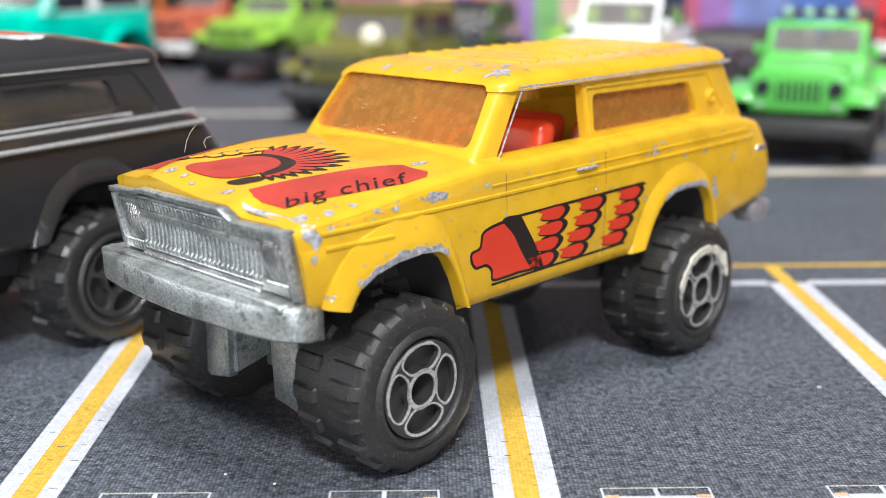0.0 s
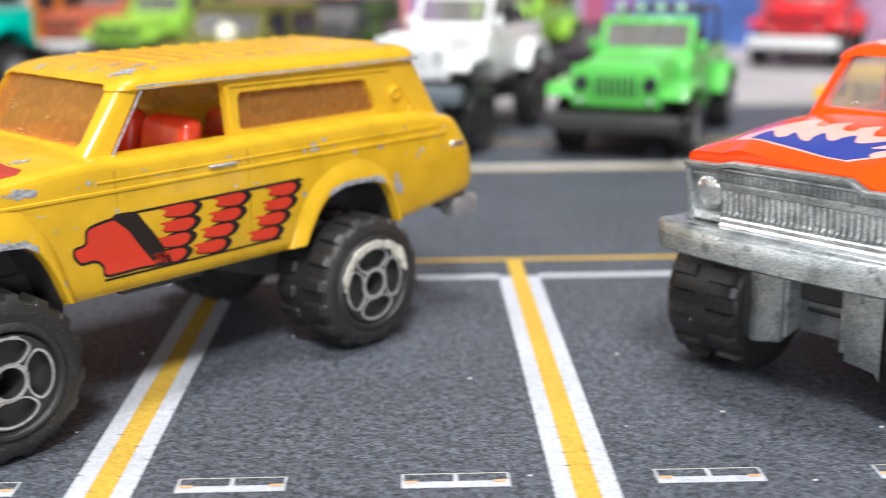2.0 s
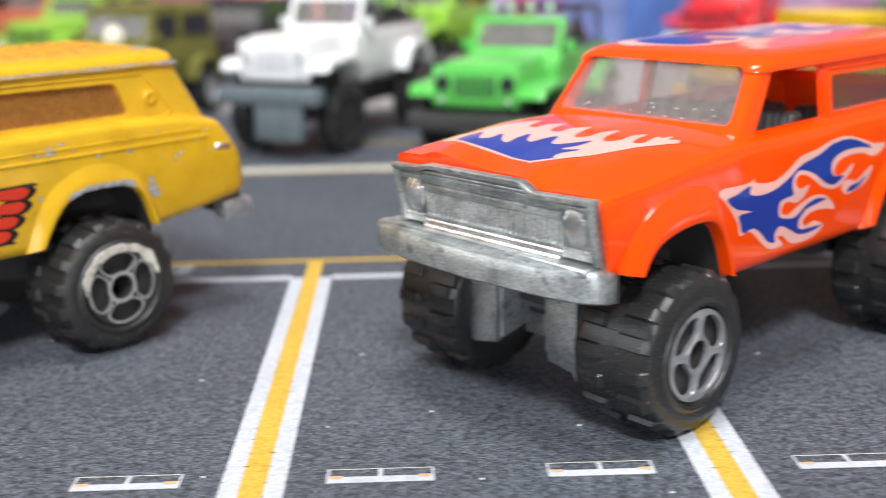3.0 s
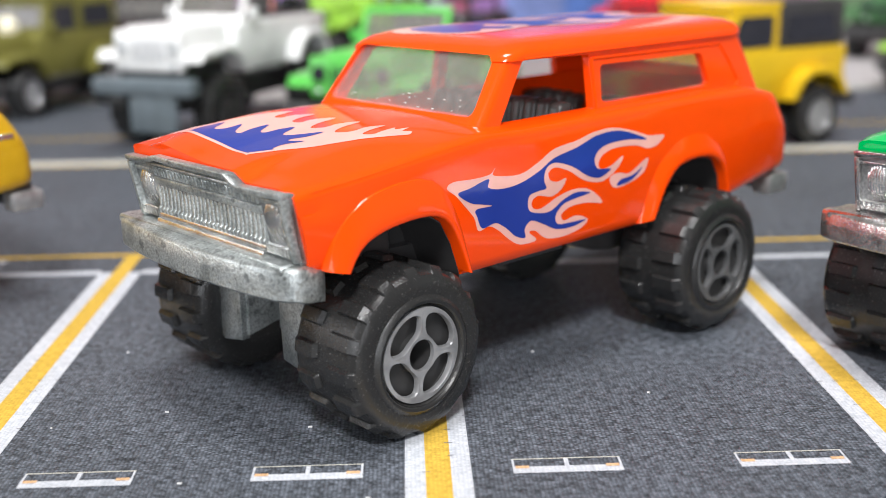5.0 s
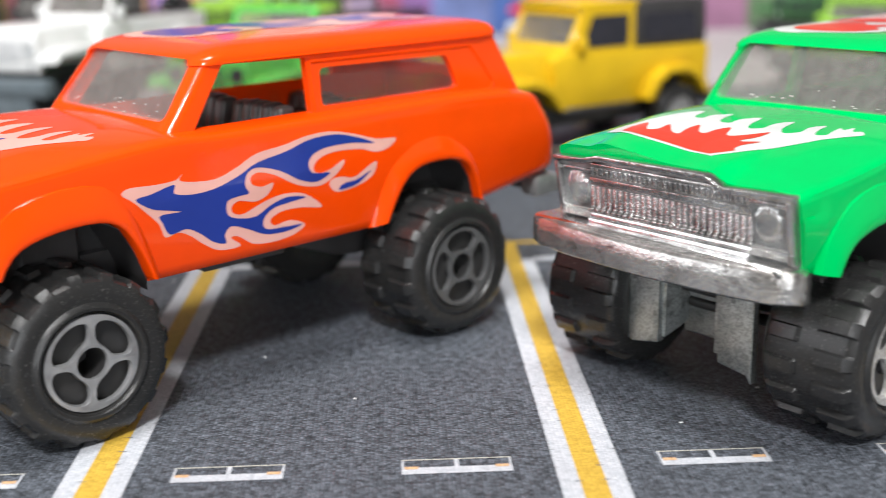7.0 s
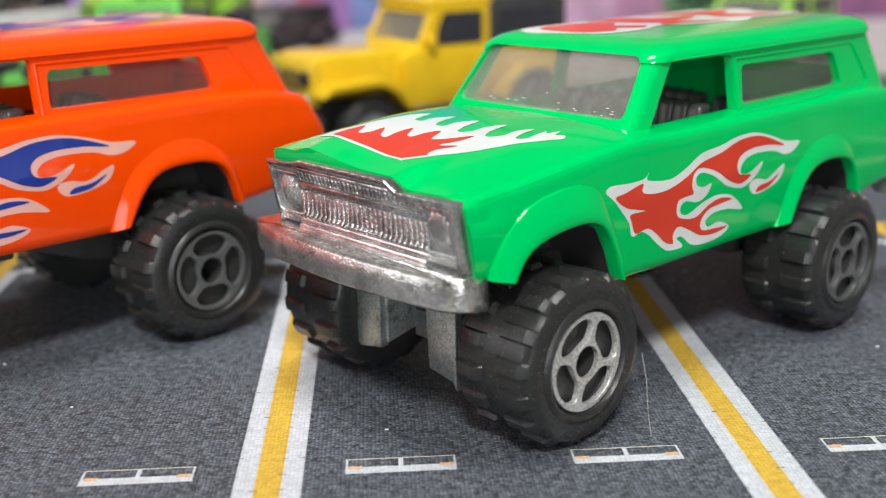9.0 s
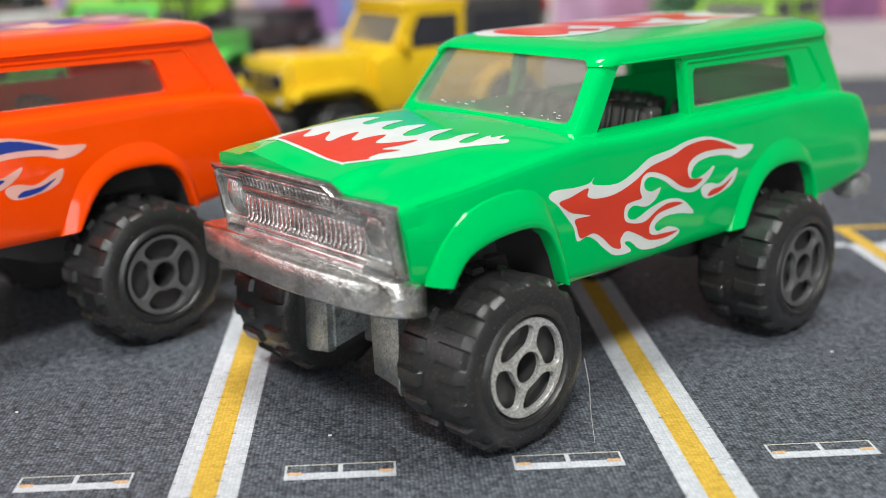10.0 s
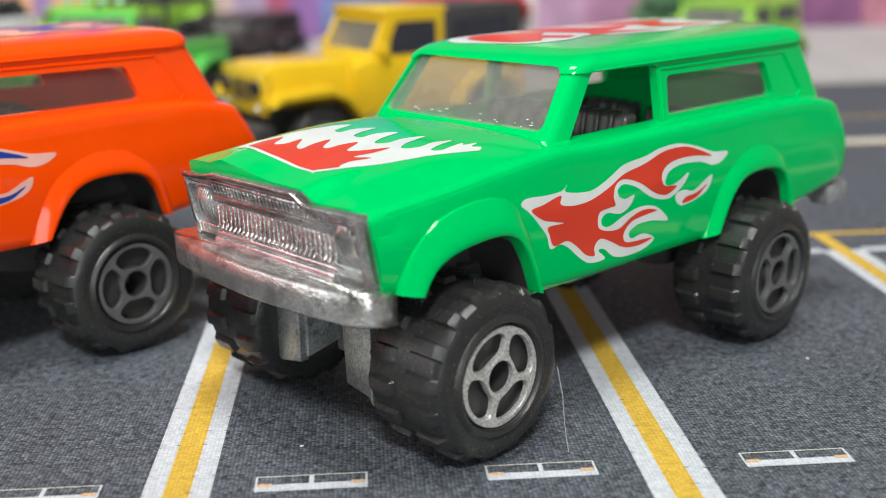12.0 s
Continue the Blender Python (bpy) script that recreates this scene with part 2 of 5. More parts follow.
def box(x0, x1, y0, y1, z0, z1, bevel=0.0, seg=2, bm=None, shear=None):
    """A bevelled block; shear: (x per z, y narrowing towards the top)."""
    own = bmesh.new()
    bmesh.ops.create_cube(own, size=1)
    for v in own.verts:
        v.co = Vector((x0 + (v.co.x + 0.5) * (x1 - x0), y0 + (v.co.y + 0.5) * (y1 - y0), z0 + (v.co.z + 0.5) * (z1 - z0)))
    if shear:
        for v in own.verts:
            h = (v.co.z - z0) / (z1 - z0)
            v.co.x += shear[0] * h
            v.co.y = (v.co.y - (y0 + y1) / 2) * (1 - shear[1] * h) + (y0 + y1) / 2
    if bevel:
        bmesh.ops.bevel(own, geom=own.edges[:], offset=bevel, segments=seg, affect="EDGES", profile=0.5)
    return merge(bm, own)


def merge(bm, own):
    if bm is None:
        return own
    me = bpy.data.meshes.new("joined")
    own.to_mesh(me)
    own.free()
    bm.from_mesh(me)
    bpy.data.meshes.remove(me)
    return bm


def prism(points, a, b, axis="y", bm=None, bevel=0.0):
    """A flat outline pushed from a to b along an axis. Outline in (x, z) for y, (y, z) for x, (x, y) for z."""
    own = bmesh.new()
    put = {"y": lambda p, d: (p[0], d, p[1]), "x": lambda p, d: (d, p[0], p[1]), "z": lambda p, d: (p[0], p[1], d)}[axis]
    low = [own.verts.new(put(p, a)) for p in points]
    top = [own.verts.new(put(p, b)) for p in points]
    own.faces.new(low)
    own.faces.new(top[::-1])
    n = len(points)
    for i in range(n):
        own.faces.new((low[i], low[(i + 1) % n], top[(i + 1) % n], top[i]))
    bmesh.ops.recalc_face_normals(own, faces=own.faces)
    if bevel:
        bmesh.ops.bevel(own, geom=own.edges[:], offset=bevel, segments=2, affect="EDGES", profile=0.5)
    return merge(bm, own)


def loft(rings, close=True, cap=True, bm=None):
    own = bmesh.new()
    rows = [[own.verts.new(p) for p in ring] for ring in rings]
    n = len(rows[0])
    for a, b in zip(rows, rows[1:]):
        for i in range(n if close else n - 1):
            own.faces.new((a[i], a[(i + 1) % n], b[(i + 1) % n], b[i]))
    if cap:
        own.faces.new(rows[0][::-1])
        own.faces.new(rows[-1])
    bmesh.ops.recalc_face_normals(own, faces=own.faces)
    return merge(bm, own)


def lathe(profile, n=48, cx=0.0, cz=0.0, bm=None):
    """Turns (radius, y) round an axle along y through (cx, cz)."""
    rings = []
    for k in range(n):
        a = 2 * math.pi * k / n
        rings.append([(cx + r * math.cos(a), y, cz + r * math.sin(a)) for r, y in profile])
    own = bmesh.new()
    rows = [[own.verts.new(p) for p in ring] for ring in rings]
    m = len(profile)
    for k in range(n):
        a, b = rows[k], rows[(k + 1) % n]
        for i in range(m - 1):
            own.faces.new((a[i], a[i + 1], b[i + 1], b[i]))
    bmesh.ops.remove_doubles(own, verts=own.verts, dist=1e-5)
    return merge(bm, own)


def rod(a, b, r, n=10, bm=None):
    own = bmesh.new()
    a, b = Vector(a), Vector(b)
    q = (b - a).to_track_quat("Z", "Y").to_matrix().to_4x4()
    bmesh.ops.create_cone(own, cap_ends=True, segments=n, radius1=r, radius2=r, depth=(b - a).length,
                          matrix=Matrix.Translation((a + b) / 2) @ q)
    return merge(bm, own)


def ball(c, r, squash=(1, 1, 1), bm=None, n=16):
    own = bmesh.new()
    bmesh.ops.create_uvsphere(own, u_segments=n, v_segments=n // 2, radius=r)
    for v in own.verts:
        v.co = Vector((c[0] + v.co.x * squash[0], c[1] + v.co.y * squash[1], c[2] + v.co.z * squash[2]))
    return merge(bm, own)


def cut(base, cutters):
    """The bmesh base less each of the cutters."""
    def solid(bm, name):
        me = bpy.data.meshes.new(name)
        bm.to_mesh(me)
        bm.free()
        return new(name, me)
    body = solid(base, "cut_base")
    tools = [solid(c, "cut_tool") for c in cutters]
    for t in tools:
        mod = body.modifiers.new("cut", "BOOLEAN")
        mod.operation, mod.object, mod.solver = "DIFFERENCE", t, "EXACT"
    bpy.context.view_layer.update()
    me = bpy.data.meshes.new_from_object(body.evaluated_get(bpy.context.evaluated_depsgraph_get()))
    bm = bmesh.new()
    bm.from_mesh(me)
    for ob in (body, *tools):
        old = ob.data
        bpy.data.objects.remove(ob)
        bpy.data.meshes.remove(old)
    bpy.data.meshes.remove(me)
    bmesh.ops.remove_doubles(bm, verts=bm.verts, dist=1e-4)
    return bm


def lerp_table(table, x):
    if x <= table[0][0]:
        return table[0][1]
    for (a, u), (b, v) in zip(table, table[1:]):
        if x <= b:
            return u + (v - u) * (x - a) / (b - a)
    return table[-1][1]


def rounded(points, steps=4):
    """A closed outline smoothed through its points."""
    n, out = len(points), []
    for i in range(n):
        p0, p1, p2, p3 = (Vector(points[(i + k - 1) % n]) for k in range(4))
        for s in range(steps):
            t = s / steps
            out.append(tuple(0.5 * (2 * p1 + (p2 - p0) * t + (2 * p0 - 5 * p1 + 4 * p2 - p3) * t * t + (3 * p1 - p0 - 3 * p2 + p3) * t ** 3)))
    return out

# ---- the mat ----
BAY = 4.26


def sheet(x0, x1, y0, y1, z, nx=1, ny=1):
    bm = bmesh.new()
    g = [[bm.verts.new((x0 + (x1 - x0) * i / nx, y0 + (y1 - y0) * j / ny, z)) for i in range(nx + 1)] for j in range(ny + 1)]
    for j in range(ny):
        for i in range(nx):
            bm.faces.new((g[j][i], g[j][i + 1], g[j + 1][i + 1], g[j + 1][i]))
    return bm


mat_bm = box(-60, 90, -14, 52, -0.3, 0.0, 0.04, 1)
play_mat = tagged(new("ground", finish("ground", mat_bm, ASPHALT)), "grey woven play mat printed as an asphalt car park", "mat", kind="structure")


def printed(name, bm, mat):
    ob = new(name, finish(name, bm, mat))
    ob.parent = play_mat
    return ob


def stripe(name, x0, x1, y0, y1, mat, z=0.006):
    return printed(name, sheet(x0, x1, y0, y1, z, max(1, int((x1 - x0) / 2)), max(1, int((y1 - y0) / 2))), mat)


HALF, GOLD = 0.29, 0.112
for k in range(-6, 12):
    x = k * BAY - (0.1 if k < 0 else 0)
    stripe("white_line", x - HALF, x - GOLD, 4.0, 15.03, WHITE_LINE)
    stripe("white_line", x + GOLD, x + HALF, 4.0, 15.03, WHITE_LINE)
    stripe("yellow_line", x - GOLD, x + GOLD, 4.0, 15.86, YELLOW_LINE)
    for side in (0.65, 2.64):
        a, b = x + side, x + side + 0.965
        m, t = (a + b) / 2, 0.02
        stripe("wheel_stop_print", a, b, 8.54, 8.66, WHITE_LINE)
        for u in (a + 0.025, b - 0.145):
            stripe("wheel_stop_corner", u, u + 0.12, 8.625, 8.675, ORANGE_PRINT, 0.009)
        for u, v in ((a, a + t), (m - t, m + t), (b - t, b)):
            stripe("wheel_stop_tick", u, v, 8.66, 8.8, WHITE_LINE)
        stripe("wheel_stop_edge", a, b, 8.8, 8.816, BEIGE_LINE)
for k in range(-6, 11):
    stripe("white_line", k * BAY + HALF, (k + 1) * BAY - HALF, 14.93, 15.13, WHITE_LINE)
INK = printed_cloth("dark_stitch_ink", (0.1, 0.1, 0.11), (0.22, 0.22, 0.24), 0.3)
rng = random.Random(3)
for k in range(-2, 6):
    stitch = bmesh.new()
    for i in range(34):
        for edge in (-HALF, -GOLD, GOLD, HALF):
            if rng.random() < 0.45:
                continue
            x, y, half = k * BAY + edge + rng.uniform(-0.01, 0.01), 5.0 + 0.3 * i + rng.uniform(-0.03, 0.03), rng.uniform(0.015, 0.04)
            stitch.faces.new([stitch.verts.new(p) for p in ((x - half, y - 0.005, 0.009), (x + half, y - 0.005, 0.009), (x + half, y + 0.006, 0.009), (x - half, y + 0.006, 0.009))])
    printed("stitch_marks", stitch, INK)
stripe("yellow_line", -44, 69, 15.86, 16.0, YELLOW_LINE)
for dx in (0.0, -0.27):
    curl = [(2.17 + dx, 15.33), (2.25 + dx, 15.3), (2.4 + dx, 15.34), (2.47 + dx, 15.3), (2.42 + dx, 15.42), (2.28 + dx, 15.42), (2.34 + dx, 15.52), (2.46 + dx, 15.74), (2.26 + dx, 15.78), (2.18 + dx, 15.66), (2.24 + dx, 15.63), (2.3 + dx, 15.7), (2.36 + dx, 15.68), (2.26 + dx, 15.5)]
    mark = bmesh.new()
    mark.faces.new([mark.verts.new((x, y, 0.006)) for x, y in rounded(curl, 3)])
    printed("worn_print_mark", mark, WHITE_LINE)
stripe("pale_line", -59, 89, 23.0, 23.5, BEIGE_LINE)
stripe("pavement_print", -1.5, 89, 33.0, 51.5, PALE_PRINT)
stripe("kerb_print", -59, 89, 32.3, 32.8, BEIGE_LINE)
stripe("yellow_line", -59, 89, 26.3, 26.42, YELLOW_LINE)
stripe("yellow_line", -44, 69, 22.88, 22.97, YELLOW_LINE)

# ---- the big-wheeled wagon casting, shared by four cars ----
FRONT_LEAN = 0.2
NARROW, CABIN_NARROW, BUMPER_NARROW = 0.3, 0.12, 0.1
CABIN_PARTS = ("cabin", "windscreen", "quarter_window", "rear_window", "window_moulding", "dashboard", "seat", "backrest", "backrest_rib", "steering_wheel", "raised_roof", "gutter", "gutter_wear", "roof_rib")


def squeeze(bm, by):
    """The casting is narrower than it is drawn: its far flank moves in, the near one stays."""
    k = (3.16 - by) / 3.16
    for v in bm.verts:
        if v.co.y < 1.58:
            v.co.y = 1.58 - (1.58 - v.co.y) * k
    return bm


def wagon_front(z):
    return -1.0 + (2.5 - z) * FRONT_LEAN


def wagon_rear(z):
    return lerp_table(((1.3, 6.55), (1.58, 6.67), (1.75, 6.69), (1.9, 6.69), (2.1, 6.63), (2.35, 6.5), (2.52, 6.38), (2.9, 6.2)), z)


def shoulder(x):
    return lerp_table(((-1, 2.46), (-0.8, 2.49), (-0.2, 2.55), (0.6, 2.64), (1.3, 2.7), (2, 2.68), (5.2, 2.7), (6.1, 2.67), (6.45, 2.6), (6.7, 2.54)), x)


def breadth(x):
    return lerp_table(((-1, 1.5), (-0.8, 1.54), (-0.3, 1.57), (0.8, 1.58), (5.2, 1.58), (6.3, 1.575), (6.5, 1.565), (6.57, 1.545), (6.62, 1.5)), x)


def underside(x):
    return lerp_table(((-1, 1.72), (-0.3, 1.72), (0.1, 1.36), (4.9, 1.36), (5.4, 1.4), (6.6, 1.58)), x)


def wagon_shell():
    rings = []
    for s in [i / 60 for i in range(59)] + [0.98, 0.986, 0.991, 0.996, 1.0]:
        x = -1.0 + 7.62 * s
        w, zt, zb = breadth(x), shoulder(x), underside(x)
        up = lerp_table(((-1, 0.0), (-0.93, 0.04), (-0.8, 0.055), (0.3, 0.05), (1.1, 0.015), (1.4, 0.0)), x)
        flank = [(w - 0.2, zb), (w - 0.09, zb + 0.01), (w - 0.045, zb + 0.05), (w - 0.02, zb + 0.13), (w, 1.98), (w + 0.01, 2.15),
                 (w, 2.27), (w - 0.015, zt - 0.2), (w - 0.02, zt - 0.08), (w - 0.036, zt - 0.035), (w - 0.07, zt - 0.008), (w - 0.15, zt + 0.01)]
        # the bonnet: rounded towards the near wing, flat towards the far one, with a raised middle that ends in a step over the grille
        near = ((0, 0.085 + up), (0.5, 0.075 + up), (w - 0.72, 0.06 + up), (w - 0.5, 0.045 + 0.75 * up), (w - 0.32, 0.03 + 0.2 * up), (w - 0.15, 0.01))
        far = ((0, 0.085 + up), (0.5, 0.08 + up), (w - 0.5, 0.065 + 0.95 * up), (w - 0.32, 0.048 + 0.7 * up), (w - 0.15, 0.01))
        step_near = ((0, 0.1), (0.46, 0.095), (0.53, 0.088), (0.69, 0.012), (0.78, 0.006), (w - 0.15, 0.03))
        step_far = ((0, 0.1), (0.76, 0.09), (0.83, 0.08), (1.03, 0.02), (w - 0.15, 0.01))
        k = lerp_table(((-1, 1.0), (-0.93, 1.0), (-0.7, 0.42), (-0.35, 0.1), (0, 0.0)), x)
        top = [(y, zt + lerp_table(near, y) * (1 - k) + lerp_table(step_near, y) * k) for y in (1.2, 1.03, 0.86, 0.78, 0.73, 0.69, 0.64, 0.58, 0.53, 0.48, 0.2, 0)]
        top += [(-y, zt + lerp_table(far, y) * (1 - k) + lerp_table(step_far, y) * k) for y in (0.3, 0.76, 0.83, 0.9, 0.97, 1.03, 1.2)]
        lift = lerp_table(((-1, 0.12), (-0.6, 0.1), (-0.2, 0.07), (0.5, 0.045), (1.3, 0.0)), x)
        top = [(y, z + lift * min(1.0, max(0.0, -y / 0.9))) for y, z in top]
        ring = [(0, zb)] + flank + top + [(-y, z + (lift if z > 2.4 else 0)) for y, z in flank[::-1]]
        rings.append([(wagon_front(z) * (1 - s) + wagon_rear(z) * s, y, z) for y, z in ring])
    shell = loft(rings)
    front_arch = [(-0.57, 1.0), (-0.545, 1.72), (-0.43, 1.91), (-0.26, 2.0), (0.0, 2.055), (0.28, 2.075), (0.5, 2.055), (0.65, 1.96), (0.78, 1.73), (0.89, 1.42), (0.95, 1.0)]
    rear_arch = [(3.66, 1.0), (3.8, 1.42), (3.97, 1.73), (4.14, 1.92), (4.34, 1.995), (4.6, 2.01), (4.86, 1.995), (5.06, 1.92), (5.19, 1.72), (5.27, 1.42), (5.3, 1.0)]
    tools = [prism(front_arch, -3, 3), prism(rear_arch, -3, 3), box(1.42, 6.0, -1.22, 1.22, 1.95, 4)]
    return cut(shell, tools), front_arch[1:-1], rear_arch[1:-1]


def plan_ring(xf, xr, hw, z, r=0.3, k=5):
    pts = []
    for cx, cy, a0 in ((xr - r, hw - r, 0), (xf + r, hw - r, 90), (xf + r, -hw + r, 180), (xr - r, -hw + r, 270)):
        for i in range(k + 1):
            a = radians(a0 + 90 * i / k)
            pts.append((cx + r * math.cos(a), cy + r * math.sin(a), z))
    return pts


def screen_x(z):
    return 1.33 + (z - 2.79) * 0.80


def tail_x(z):
    return 6.3 - (z - 2.6) * 0.5


def cabin_half(z):
    return 1.355 - (z - 2.6) * 0.16


def wagon_cabin():
    rings = [plan_ring(screen_x(z), tail_x(z), cabin_half(z), z, 0.16) for z in (2.55, 2.7, 2.9, 3.1, 3.3)]
    for z, xf, xr, hw in ((3.305, 1.72, 5.97, 1.285), (3.345, 1.75, 5.97, 1.29), (3.39, 1.82, 5.97, 1.27), (3.44, 1.93, 5.95, 1.215),
                          (3.48, 2.1, 5.89, 1.1), (3.505, 2.35, 5.76, 0.92), (3.52, 2.7, 5.45, 0.6)):
        rings.append(plan_ring(xf, xr, hw, z, 0.22))
    shell = loft(rings)
    inner = loft([plan_ring(screen_x(z) + 0.1, tail_x(z) - 0.1, cabin_half(z) - 0.1, z, 0.1) for z in (2.45, 2.8, 3.34)])
    side = rounded_corners([(1.58, 2.675), (2.02, 3.3), (3.04, 3.28), (3.03, 2.665)], 0.04)
    rear = rounded_corners([(3.17, 2.76), (3.2, 3.16), (5.06, 3.14), (5.19, 2.76)], 0.07)
    far = rounded_corners([(3.17, 2.62), (3.2, 3.22), (5.1, 3.2), (5.27, 2.62)], 0.07)
    screen = rounded_corners([(-1.2, 2.8), (1.2, 2.8), (1.08, 3.36), (-1.08, 3.36)], 0.09)
    back = rounded_corners([(-1.0, 2.85), (1.0, 2.85), (0.95, 3.22), (-0.95, 3.22)], 0.08)
    return cut(shell, [inner, prism(side, -3, 3), prism(rear, 0, 3), prism(far, -3, 0), prism(screen, 0.9, 2.3, "x"), prism(back, 5.5, 6.8, "x")])


def rounded_corners(points, r, k=4):
    out, n = [], len(points)
    for i in range(n):
        p, a, b = Vector(points[i]), Vector(points[i - 1]), Vector(points[(i + 1) % n])
        u, v = (a - p).normalized(), (b - p).normalized()
        for j in range(k + 1):
            t = j / k
            out.append(tuple(p + u * r * (1 - t) ** 2 + v * r * t ** 2))
    return out


def flare(path, s, top, wide):
    """The swollen lip round one wheel arch, on the side s."""
    mid = Vector((sum(p[0] for p in path) / len(path), min(p[1] for p in path) + 0.15))
    fine = [tuple(Vector(a).lerp(Vector(b), t)) for a, b in zip(path, path[1:]) for t in (0, 0.5)] + [path[-1]]
    smooth = [fine[0]] + [tuple((Vector(a) + 2 * Vector(b) + Vector(c)) / 4) for a, b, c in zip(fine, fine[1:], fine[2:])] + [fine[-1]]
    rings = []
    for i, p in enumerate(smooth):
        d = (Vector(p) - mid).normalized()
        along = i / (len(smooth) - 1)
        e = wide * lerp_table(((0, 0.55), (0.18, 0.8), (0.32, 1.0), (0.55, 0.95), (0.72, 0.5), (0.85, 0.32), (1, 0.25)), along)
        q = lambda off, y: (p[0] + d.x * off, s * y, p[1] + d.y * off)  # noqa: E731
        rings.append([q(-0.012, 1.3), q(-0.012, top - 0.035), q(-0.002, top - 0.012), q(0.014, top - 0.002), q(0.06 * e, top), q(0.125 * e, top - 0.012), q(0.19 * e, top - 0.03),
                      q(0.25 * e, top - 0.05), q(0.3 * e, top - 0.066), q(0.345 * e, top - 0.082), q(0.38 * e, 1.5), q(0.05, 1.3)])
    return loft(rings)


def tyre_bmesh(r=0.81, w=0.98, hub=0.47, n=16):
    """Outer face at y = 0, towards +y; the tread runs inwards. Two staggered rows of raised blocks stand on one skin."""
    low, high = r - 0.046, r
    ups = (0.0, 0.14, 0.2, 0.58, 0.64, 0.82)

    def block(row, u):
        """How far a block of that row has risen at the share u of one pitch."""
        u = (u + 0.5 * row) % 1.0
        return min(1.0, max(0.0, (u - 0.14) / 0.06)) * min(1.0, max(0.0, (0.64 - u) / 0.06))
    # radius, y, then the block row that lifts this ring and how much
    ring = [(hub, -0.12, 0, 0), (hub + 0.008, -0.03, 0, 0), (hub + 0.03, -0.002, 0, 0), (hub + 0.055, 0.004, 0, 0), (hub + 0.078, -0.008, 0, 0), (hub + 0.1, -0.03, 0, 0),
            (hub + 0.16, -0.026, 0, 0), (r - 0.15, -0.028, 0, 0), (r - 0.1, -0.045, 0, 0), (r - 0.075, -0.062, 0, 0.25), (low - 0.01, -0.1, 0, 0.7), (low, -0.13, 0, 1), (low, -0.16, 0, 1),
            (low, -0.4, 0, 1), (low, -0.425, 0, 0), (low, -0.55, 0, 0), (low, -w + 0.4, 0, 0), (low, -w + 0.375, 1, 1), (low, -w + 0.14, 1, 1), (low - 0.01, -w + 0.09, 1, 0.7),
            (r - 0.075, -w + 0.05, 1, 0.2), (r - 0.1, -w + 0.03, 0, 0), (r - 0.2, -w, 0, 0), (hub, -w, 0, 0), (0.15, -w + 0.1, 0, 0)]
    bm = bmesh.new()
    rows = []
    steps = sorted({(u + 0.5 * row) % 1.0 for u in ups[1:5] for row in (0, 1)} | {0.39, 0.89})
    for k in range(n):
        for u in steps:
            a = 2 * math.pi * (k + u) / n
            line = []
            for rad, y, row, lift in ring:
                q = rad + (high - low) * lift * block(row, u)
                line.append(bm.verts.new((q * math.cos(a), y, q * math.sin(a))))
            rows.append(line)
    for a, b in zip(rows, rows[1:] + rows[:1]):
        for i in range(len(ring) - 1):
            bm.faces.new((a[i], a[i + 1], b[i + 1], b[i]))
    return bm


def rim_window(f, grow=0.0):
    """Radius and angle along the outline of one kidney-shaped wheel window."""
    cu, su = math.cos(f), math.sin(f)
    k = 1 / (abs(cu) ** 3 + abs(su) ** 3) ** (1 / 3)
    u, v = k * cu, k * su
    return 0.2975 + (0.115 + grow) * u, (0.68 + grow * 3.2 + 0.04 * u) * v


def rim_bmesh(r0=0.148, r1=0.455, y=-0.03, thick=0.06):
    """A pressed wheel face with four kidney windows and a hub hole."""
    bm = bmesh.new()
    rc, steps = 0.2975, 56
    for k in range(4):
        c = k * math.pi / 2
        rows = []
        for i in range(steps):
            f = 2 * math.pi * i / steps
            cu, su = math.cos(f), math.sin(f)
            top = max(abs(cu), abs(su))
            orr = rc + cu / top * ((r1 - rc) if cu > 0 else (rc - r0))
            oa = su / top * math.pi / 4
            row = [(*rim_window(f), y - thick), (*rim_window(f), y - 0.012), (*rim_window(f, 0.006), y), (*rim_window(f, 0.01), y), (orr, oa, y - 0.004), (orr, oa, y - thick)]
            rows.append(row)
        vs = [[bm.verts.new((rr * math.cos(c + aa), yy, rr * math.sin(c + aa))) for rr, aa, yy in row] for row in rows]
        for i in range(steps):
            a, b = vs[i], vs[(i + 1) % steps]
            for j in range(5):
                bm.faces.new((a[j], a[j + 1], b[j + 1], b[j]))
    bmesh.ops.remove_doubles(bm, verts=bm.verts, dist=1e-4)
    return bm


def rim_bead():
    """The silver left on the raised edges of a worn wheel face."""
    bm = bmesh.new()
    for k in range(5):
        rings = []
        for i in range(49):
            f = 2 * math.pi * i / 48
            if k < 4:
                (ra, aa), (rb, ab) = rim_window(f, 0.002), rim_window(f, 0.02 + 0.006 * math.sin(3 * f + k))
            else:
                ra, aa, rb, ab = 0.148, f, 0.184 + 0.008 * math.sin(2 * f), f
            c = k * math.pi / 2
            rings.append([(r * math.cos(c + q), yy, r * math.sin(c + q)) for r, q, yy in ((ra, aa, -0.04), (ra, aa, -0.022), (rb, ab, -0.022), (rb, ab, -0.04))])
        loft(rings, True, False, bm)
    arc = []
    for i in range(30):
        q = 1.2 + 2.2 * i / 29
        w = 0.012 + 0.006 * math.sin(i * 0.9)
        arc.append([(r * math.cos(q), yy, r * math.sin(q)) for r, yy in ((0.425 - w, -0.04), (0.425 - w, -0.024), (0.425 + w, -0.024), (0.425 + w, -0.04))])
    loft(arc, True, True, bm)
    return bm

